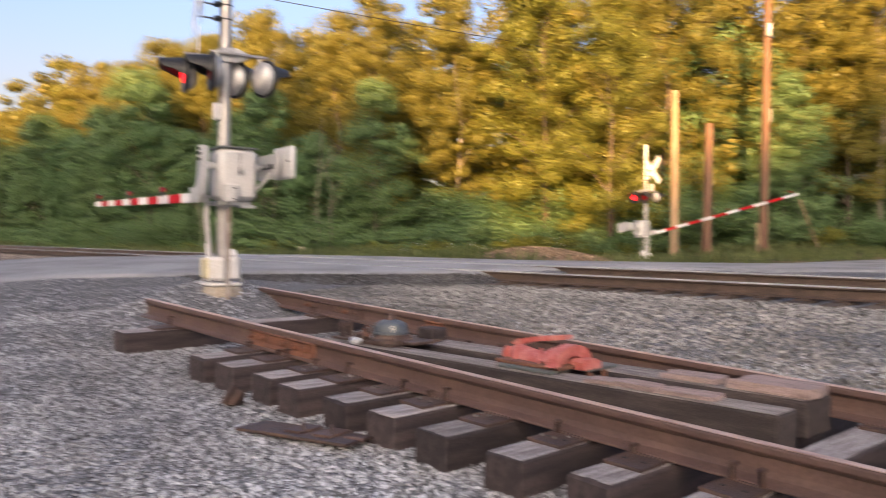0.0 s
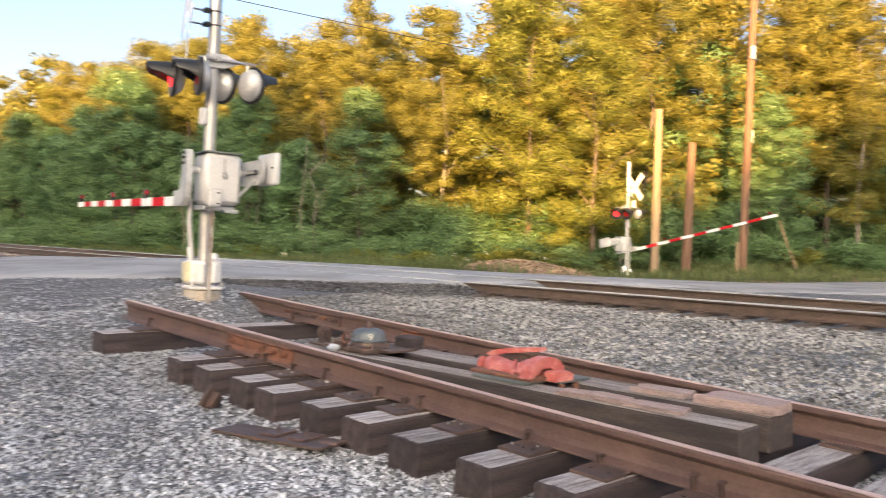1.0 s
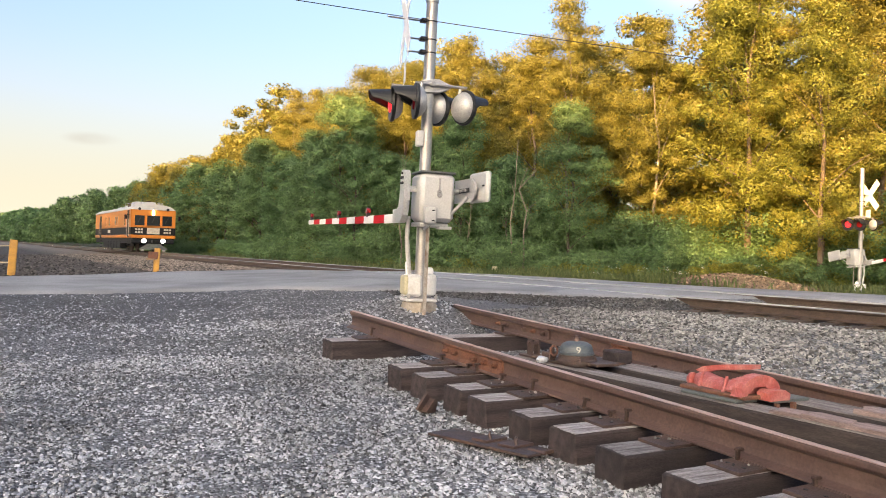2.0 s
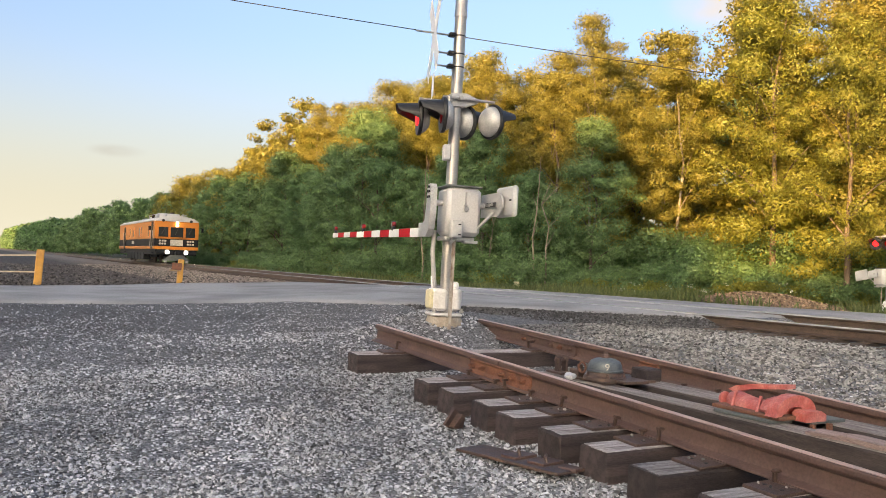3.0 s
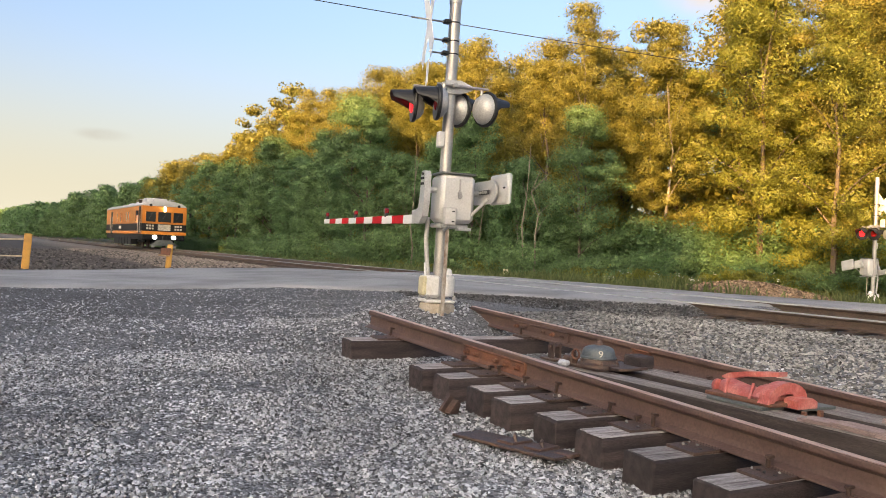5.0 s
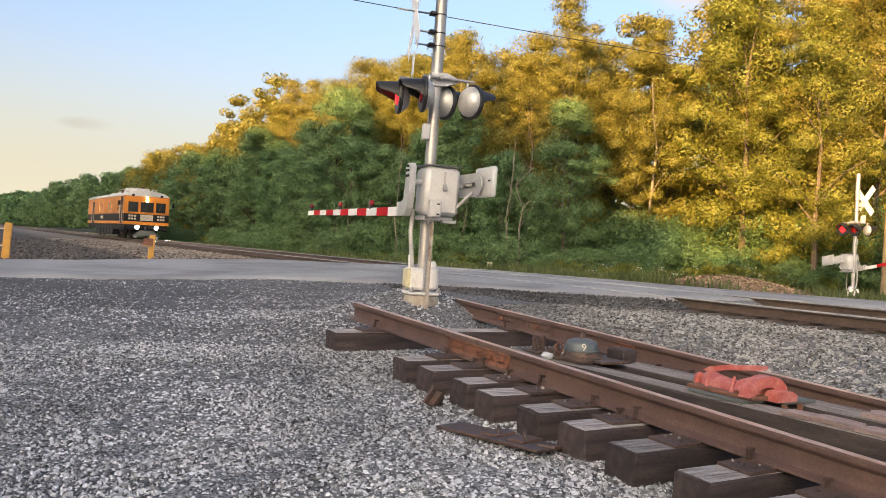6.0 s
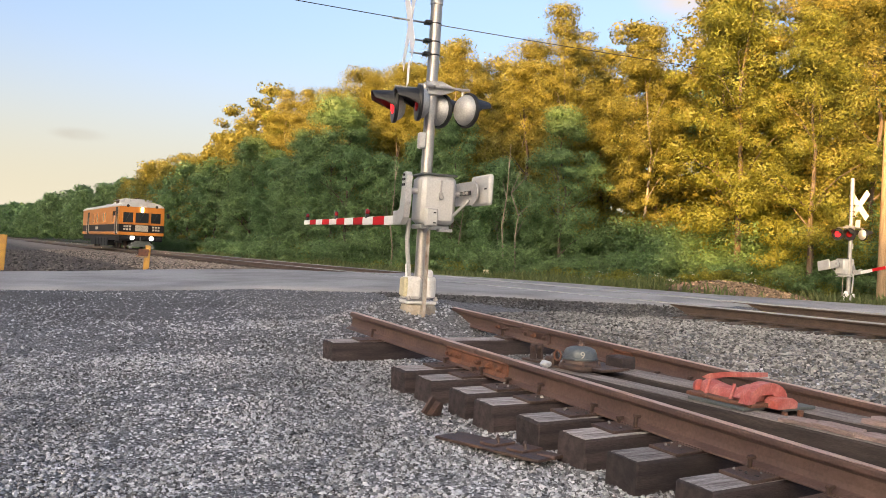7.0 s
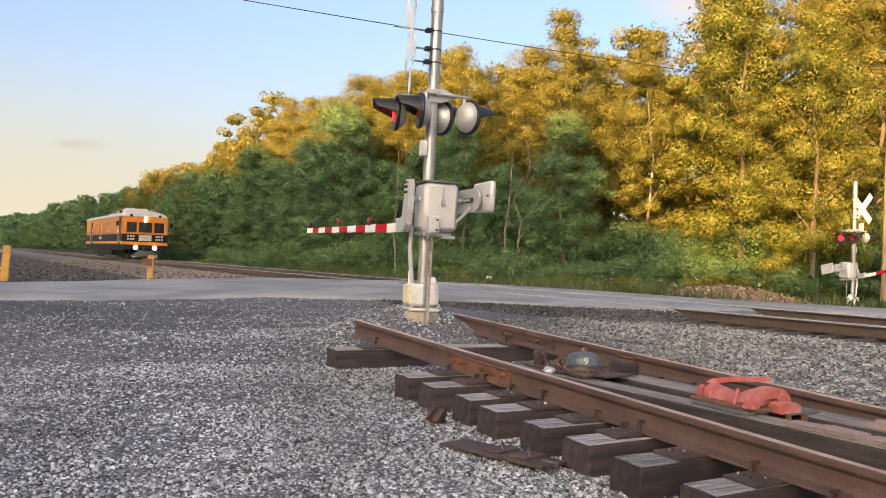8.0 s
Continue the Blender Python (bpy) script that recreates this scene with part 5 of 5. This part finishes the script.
def woods():
    rng = random.Random(11)
    # dark young trees along the track
    y = 27.0
    while y < 110:
        far = y > 62
        plant(rng.choice((1, 1, 0)) if far else rng.choice((4, 5, 6)), treeline(y) + 1.6 + rng.uniform(-0.5, 0.6), y, rng.uniform(0.85, 1.1) * (0.8 if far else 0.74 if y < 31.5 else 1), rng.uniform(0, 360), far)
        y += rng.uniform(2.3, 3.2)
    # taller trees behind
    for off, step, kinds in ((4.6, 3.2, (0, 2, 3, 0)), (8.4, 3.2, (0, 1, 1, 3)), (12.0, 3.4, (0, 1, 0))):
        y = 17.0
        while y < 110:
            far = y > 62
            drop = float(np.interp(y, [17, 22, 27, 31, 36, 45, 60, 85], [1.05, 1.05, 1.0, 0.82, 0.85, 0.95, 1.0, 0.78]))
            drop *= float(np.interp((treeline(y) + off) / y, [0.2, 0.25, 0.29, 0.36, 0.42, 0.5, 0.7, 0.76, 0.8, 0.84, 0.88, 0.95, 1.02, 1.16, 1.35], [1.0, 1.03, 1.06, 1.03, 0.98, 0.99, 1.1, 1.07, 1.0, 1.06, 1.1, 0.97, 0.98, 1.08, 1.0]))
            plant(rng.choice((0, 2)) if far else rng.choice(kinds), treeline(y) + off + rng.uniform(-0.9, 0.9), y, rng.uniform(0.9, 1.12) * drop, rng.uniform(0, 360), far, off > 5)
            y += step * rng.uniform(0.8, 1.2) * (0.74 if y > 40 else 1)
    # along the road past the crossing, thick behind
    for off, kinds, grow in ((1.0, (3, 2, 0, 4), 1.0), (4.0, (0, 1, 5), 1.0), (7.5, (5, 1, 0), 1.1), (11.0, (5, 4), 1.35)):
        y = -14.0
        while y < 21:
            plant(rng.choice(kinds), treeline(y) + off + rng.uniform(-1, 1), y, rng.uniform(0.88, 1.12) * grow * float(np.interp(y, [8, 15], [0.84, 1.0])), rng.uniform(0, 360), False, off > 5)
            y += rng.uniform(2.3, 3.2)


woods()


def far_wood(name, spots, label, seed, dense, size):
    """Woods too far off to tell tree from tree: crowns of leaf clumps, joined."""
    rng = np.random.default_rng(seed)
    vs, fs, ns, count = [], [], [], 0
    kinds = []
    for k in range(4):
        cs, rs = [], []
        for i in range(42):
            f = rng.random() ** 0.75
            env = 0.30 * (1.0 - 0.7 * max(f - 0.5, 0) / 0.5)
            a = rng.uniform(0, 6.28)
            q = env * rng.random() ** 0.4
            cs.append((q * math.cos(a), q * math.sin(a), 0.06 + 0.9 * f))
            rs.append(rng.uniform(0.06, 0.11))
        kinds.append(leaf_cloud(rng, cs, rs, dense, size))
    for x, y, h in spots:
        v, f, soft = kinds[rng.integers(4)]
        a = rng.uniform(0, 6.28)
        rot = np.array([[math.cos(a), -math.sin(a), 0], [math.sin(a), math.cos(a), 0], [0, 0, 1]])
        vs.append((v * h) @ rot.T + np.array([x, y, float(ground_z(x, y))]))
        fs.append(f + count)
        ns.append(soft @ rot.T)
        count += len(v)
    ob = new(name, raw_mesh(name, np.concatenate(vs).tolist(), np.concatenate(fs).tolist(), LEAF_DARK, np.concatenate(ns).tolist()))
    return tagged(ob, label, "woods", kind="stuff")


def far_spots():
    rng = random.Random(31)
    line, behind = [], []
    y = 112.0
    while y < 900:
        for off in (2.0, 7.0):
            line.append((treeline(y) + off + rng.uniform(-1, 1), y, 11.0 * rng.uniform(0.85, 1.15) * float(np.interp(y, [112, 200, 330, 900], [0.8, 0.74, 0.95, 1.6]))))
        y += rng.uniform(4.5, 6.5) * (1 if y < 430 else 2)
    y = -10.0
    while y < 112:
        line.append((treeline(max(y, 14)) + 19 + rng.uniform(-1, 1), y, rng.uniform(9.5, 11.5)))
        y += 2.6
    for i in range(14):
        line.append((62 + rng.uniform(-2, 2), -24 + 3 * i, rng.uniform(10, 12)))
    # added, unseen wood; its heights set where its shadow ends on the trees
    y = -190.0
    while y < 420:
        tall = float(np.interp(y, [-190, -90, -81, -77, -66, -59, -54, 0, 25, 45, 420], [33, 33, 31, 24.8, 24.0, 24.4, 29.3, 29.0, 28.6, 32.0, 33.0]))
        for off in (0, 5.0, 10.0):
            behind.append((-90 - off, y - off * 0.4, tall * rng.uniform(0.97, 1.03)))
        y += 4.6
    return line, behind


LINE, BEHIND = far_spots()
far_wood("far_wood", [p for p in LINE if p[1] < 112 or p[1] > 240], "distant leafy wood along the railway", 41, 22, 0.042)
far_wood("middle_wood", [p for p in LINE if 112 <= p[1] <= 240], "leafy wood along the railway past the rail car", 44, 110, 0.02)
far_wood("evening_wood", BEHIND, "unseen wood added behind the yard to cast the evening shade", 42, 9, 0.075)


def bush_mesh(seed, w, h, clumps, per, size, leaf):
    rng = np.random.default_rng(seed)
    centres = [(rng.normal() * w * 0.45, rng.normal() * w * 0.45, h * rng.random() ** 1.1 * 0.8) for _ in range(clumps)]
    v, f, soft = leaf_cloud(rng, centres, [w * rng.uniform(0.2, 0.36) for _ in centres], per, size)
    v[:, 2] = np.maximum(v[:, 2], 0.0)
    return raw_mesh("bush", v.tolist(), f.tolist(), leaf, soft.tolist())


def undergrowth():
    rng = random.Random(21)
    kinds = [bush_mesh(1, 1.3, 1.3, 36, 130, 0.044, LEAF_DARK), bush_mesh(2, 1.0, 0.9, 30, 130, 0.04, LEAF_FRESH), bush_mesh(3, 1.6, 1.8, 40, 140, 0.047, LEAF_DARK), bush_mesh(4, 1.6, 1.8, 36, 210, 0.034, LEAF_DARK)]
    labels = ["dark green bush at the wood's foot", "low fresh green bush in the grass", "tall dark green bush at the wood's foot", "dense dark undergrowth bush inside the wood"]

    def put(k, x, y, s):
        ob = new("bush", kinds[k])
        ob.matrix_basis = pose(x, y, float(ground_z(x, y)) - 0.05, 0, 0, rng.uniform(0, 360)) @ Matrix.Diagonal((s, s, s * rng.uniform(0.8, 1.15), 1))
        tagged(ob, labels[k], "bush", "bushes along the wood")
    y = 16.5
    while y < 90:
        put(rng.choice((0, 0, 2, 1)), treeline(y) + rng.uniform(-0.9, 0.6), y, rng.uniform(0.7, 1.15))
        if y < 40:
            put(rng.choice((0, 2)), treeline(y) + 1.6 + rng.uniform(-0.5, 0.8), y, rng.uniform(0.9, 1.3))
        y += rng.uniform(0.9, 1.7)
    for _ in range(70):
        y = rng.uniform(12, 40)
        put(3, treeline(y) + rng.uniform(2.5, 13), y, rng.uniform(1.1, 1.9))
    for _ in range(20):
        y = rng.uniform(17.5, 26)
        put(rng.choice((1, 1, 0)), treeline(y) - rng.uniform(0.3, 2.5), y, rng.uniform(0.5, 0.9))
    for _ in range(26):
        y = rng.uniform(-6, 16)
        put(rng.choice((0, 1, 2)), treeline(y) + rng.uniform(-1.5, 1.5), y, rng.uniform(0.6, 1.1))


undergrowth()


def saplings():
    """Thin pale stems standing clear of the leaves at the wood's edge."""
    rng = random.Random(8)
    for i in range(6):
        y = rng.uniform(26, 48) if i < 4 else rng.uniform(2, 16)
        x = treeline(y) + rng.uniform(-0.4, 0.5)
        h = rng.uniform(3.0, 6.5)
        bm = bmesh.new()
        pts = [Vector((rng.uniform(-0.05, 0.05) * k, rng.uniform(-0.05, 0.05) * k, h * k / 5 - (0.2 if k == 0 else 0))) for k in range(6)]
        for k in range(5):
            rod(bm, pts[k], pts[k + 1], 0.042 * (1 - 0.15 * k), 0.042 * (1 - 0.15 * (k + 1)), seg=7, caps=False)
        for k in (2, 3, 4):
            rod(bm, pts[k], pts[k] + Vector((rng.uniform(-0.6, 0.6), rng.uniform(-0.8, 0.8), rng.uniform(0.4, 0.9))), 0.022, 0.008, seg=5, caps=False)
        single("bare_sapling", bm, BIRCH, "thin pale bare stem at the wood's edge", "sapling", "bare stems", m=pose(x, y, float(ground_z(x, y))))


saplings()


def grass():
    """Uneven grass on the far side of the tracks and along the wood."""
    rng = np.random.default_rng(5)
    n = 42000
    y = np.concatenate([rng.uniform(10, 60, n // 2), rng.uniform(-4, 26, n // 2)])
    edge = np.interp(y, [-20, 8, 16, 20, 27, 40, 400], [48, 46, 36, 26, 19.5, 17.2, 16.6])
    x = 15.0 + rng.random(n) * (edge + 3 - 15.0)
    clear = (y > road_far(x) + 0.25) & ((x - 22.3) ** 2 / 9 + (y - 18.7) ** 2 / 4.5 > 1.0)
    patch = np.array([noise.noise((a * 0.35, b * 0.35, 3.0)) for a, b in zip(x, y)])
    keep = clear & ((patch > -0.12) | (rng.random(n) < 0.25))
    x, y, patch = x[keep], y[keep], patch[keep]
    z = ground_z(x, y)
    n = len(x)
    h = (0.12 + 0.28 * rng.random(n)) * (1 + np.clip(patch, 0, 1))
    a = rng.uniform(0, 6.28, n)
    w = 0.016 + 0.02 * rng.random(n)
    lean = rng.normal(size=(n, 2)) * 0.12
    base = np.stack([x, y, z - 0.02], 1)
    side = np.stack([np.cos(a) * w, np.sin(a) * w, 0 * a], 1)
    tip = base + np.stack([lean[:, 0], lean[:, 1], h], 1)
    mid = base + np.stack([lean[:, 0] * 0.3, lean[:, 1] * 0.3, h * 0.55], 1)
    verts = np.stack([base - side, base + side, mid + side * 0.8, tip, mid - side * 0.8], 1).reshape(-1, 3)
    faces = np.arange(5 * n).reshape(-1, 5)
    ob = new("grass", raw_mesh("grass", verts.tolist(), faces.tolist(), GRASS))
    tagged(ob, "uneven green grass and weeds beyond the track", "grass", kind="stuff")


grass()


def wildflowers():
    """Small white flower heads among the weeds."""
    rng = random.Random(17)
    bm = bmesh.new()
    for _ in range(60):
        y = rng.uniform(19.5, 24)
        x = treeline(y) - rng.uniform(0.2, 3.0)
        z = float(ground_z(x, y)) + rng.uniform(0.2, 0.5)
        for k in range(5):
            box(bm, x + rng.uniform(-0.1, 0.1), y + rng.uniform(-0.1, 0.1), z + rng.uniform(-0.06, 0.06), 0.03, 0.03, 0.012)
    single("wildflowers", bm, WHITE, "white wildflowers among the weeds", "wildflowers", kind="stuff")


wildflowers()


# ---- loose stones ----
def stones(name, n, region, lo, hi, seed, label, mat=STONE):
    """Angular stones strewn on the ground: half-buried rough wedges of eight corners."""
    rng = np.random.default_rng(seed)
    x, y = region(rng, n)
    z = ground_z(x, y)
    n = len(x)
    s = lo + (hi - lo) * rng.random(n) ** 2.2
    base = np.array([[-1, -1, -0.6], [1, -1, -0.6], [1, 1, -0.6], [-1, 1, -0.6], [-0.7, -0.6, 0.6], [0.6, -0.7, 0.6], [0.7, 0.6, 0.6], [-0.6, 0.7, 0.6]])
    v = base[None] * (1 + rng.normal(size=(n, 8, 3)) * 0.26) * s[:, None, None] * np.stack([rng.uniform(0.7, 1.3, n), rng.uniform(0.5, 1.0, n), rng.uniform(0.45, 0.9, n)], 1)[:, None]
    q = rng.normal(size=(n, 4)) * np.array([1.6, 0.35, 0.35, 1.0])
    q /= np.linalg.norm(q, axis=1)[:, None]
    w, i, j, k = q.T
    R = np.stack([1 - 2 * (j * j + k * k), 2 * (i * j - k * w), 2 * (i * k + j * w), 2 * (i * j + k * w), 1 - 2 * (i * i + k * k), 2 * (j * k - i * w),
                  2 * (i * k - j * w), 2 * (j * k + i * w), 1 - 2 * (i * i + j * j)], 1).reshape(n, 3, 3)
    v = np.einsum("nab,nkb->nka", R, v) + np.stack([x, y, z + s * 0.3], 1)[:, None]
    f = np.array([[4, 5, 6, 7], [0, 1, 5, 4], [1, 2, 6, 5], [2, 3, 7, 6], [3, 0, 4, 7]])
    faces = (f[None] + (np.arange(n) * 8)[:, None, None]).reshape(-1, 4)
    ob = new(name, raw_mesh(name, v.reshape(-1, 3).tolist(), faces.tolist(), mat))
    return tagged(ob, label, "gravel", kind="stuff")


def patchy(x, y, scale, seed):
    return np.array([noise.noise((a * scale, b * scale, seed)) for a, b in zip(x, y)])


def fan(rng, n, near, far, power):
    """Part of the yard in front of the road, thinner in the worn, fine-grained patches."""
    r = near + (far - near) * rng.random(n) ** power
    a = np.radians(rng.uniform(-4, 76, n))
    x, y = r * np.sin(a), r * np.cos(a)
    coarse = np.clip(0.72 + 0.8 * patchy(x, y, 0.55, 2.0), 0.4, 1) * (1 - 0.75 * smoothstep(10, 14.5, y) * (1 - smoothstep(3, 6.5, x)))
    keep = (y < road_near(x) - 0.1) & (x < 7.5) & (rng.random(n) < coarse)
    return x[keep], y[keep]


def yard(rng, n):
    return fan(rng, n, 2.4, 8.0, 0.85)


def around(rng, n):
    """The rest of the yard, round the viewpoint and behind it."""
    r, a = 8.0 * rng.random(n) ** 0.5, rng.uniform(-math.pi, math.pi, n)
    x, y = r * np.sin(a), r * np.cos(a)
    keep = ((r < 2.4) | (a < math.radians(-4)) | (a > math.radians(76))) & (x < 5.0)
    return x[keep], y[keep]


def far_yard(rng, n):
    return fan(rng, n, 7.2, 18.5, 0.9)


def panel_side(rng, n):
    """Coarser stones thrown up along the panel and round the signal's foot."""
    y = rng.uniform(1.5, 10.5, n)
    x = 3.3 + rng.normal(size=n) * 0.8 + 0.9 * smoothstep(7, 9, y)
    return x, y


def crumbs(rng, n):
    """Broken asphalt spilling off the road's edge by the track."""
    x = rng.uniform(7.4, 11.15, n)
    return x, road_near(x) - 0.9 * rng.random(n) ** 1.4 + 0.06


def shoulder(rng, n):
    y = rng.uniform(-3, 11.5, n)
    x = 5.3 + 5.5 * rng.random(n) ** 1.15
    keep = y < road_near(x) - 0.1
    return x[keep], y[keep]


def verge(rng, n):
    y = 26.8 + 40 * rng.random(n) ** 1.5
    x = rng.uniform(6.0, 11.0, n)
    return x, y


stones("yard_gravel", 150000, yard, 0.004, 0.0135, 1, "loose grey crushed stones of the yard")
stones("far_yard_gravel", 70000, far_yard, 0.006, 0.016, 6, "fine grey stones of the yard towards the road")
stones("back_yard_gravel", 80000, around, 0.004, 0.0135, 8, "loose grey crushed stones of the open yard")
stones("panel_gravel", 14000, panel_side, 0.007, 0.019, 7, "coarser grey stones along the loose track panel")
stones("track_ballast", 48000, shoulder, 0.010, 0.027, 2, "grey-brown ballast stones beside the main track", SHOULDER)
stones("asphalt_crumbs", 7000, crumbs, 0.008, 0.028, 9, "dark broken asphalt spilling off the road's edge", CRUMB)
stones("far_ballast", 7000, verge, 0.02, 0.05, 3, "brown ballast stones along the track past the road", FAR_STONE)


def bank(rng, n):
    """The bare earth bank beside the road past the tracks."""
    x, y = 22.3 + rng.normal(size=n) * 1.5, 18.8 + rng.normal(size=n) * 1.0
    ok = y > road_far(x) + 0.15
    return x[ok], y[ok]


stones("earth_clods", 2600, bank, 0.012, 0.05, 77, "brown clods and dry litter on a bare earth bank", CLOD)


def cinders(rng, n):
    """Dark ground past the road, left of the main track."""
    y = 25.6 + 36 * rng.random(n) ** 1.6
    return rng.uniform(-1.0, 8.6, n), y


stones("cinders", 6000, cinders, 0.02, 0.055, 78, "dark cinders and stones past the road", CINDER)


def strewn_pebbles():
    """A few stones left lying on the panel's tie plates and timbers."""
    rng = random.Random(91)
    bm = bmesh.new()
    spots = [(3.70 + rng.uniform(-0.26, -0.1), t + rng.uniform(-0.08, 0.08)) for t in (5.035, 4.655, 4.21, 3.815, 3.355, 2.865) for _ in range(3)]
    for x, y in spots:
        r = rng.uniform(0.005, 0.012)
        grown = bmesh.ops.create_icosphere(bm, subdivisions=1, radius=r, matrix=on_panel(x, y, 0.024 + r * 0.4))["verts"]
        for v in grown:
            v.co += Vector((rng.uniform(-1, 1), rng.uniform(-1, 1), rng.uniform(-0.8, 0.4))) * r * 0.3
    single("strewn_pebbles", bm, SHOULDER, "pale pebbles lying on the rusty tie plates", "pebbles", kind="stuff")


strewn_pebbles()
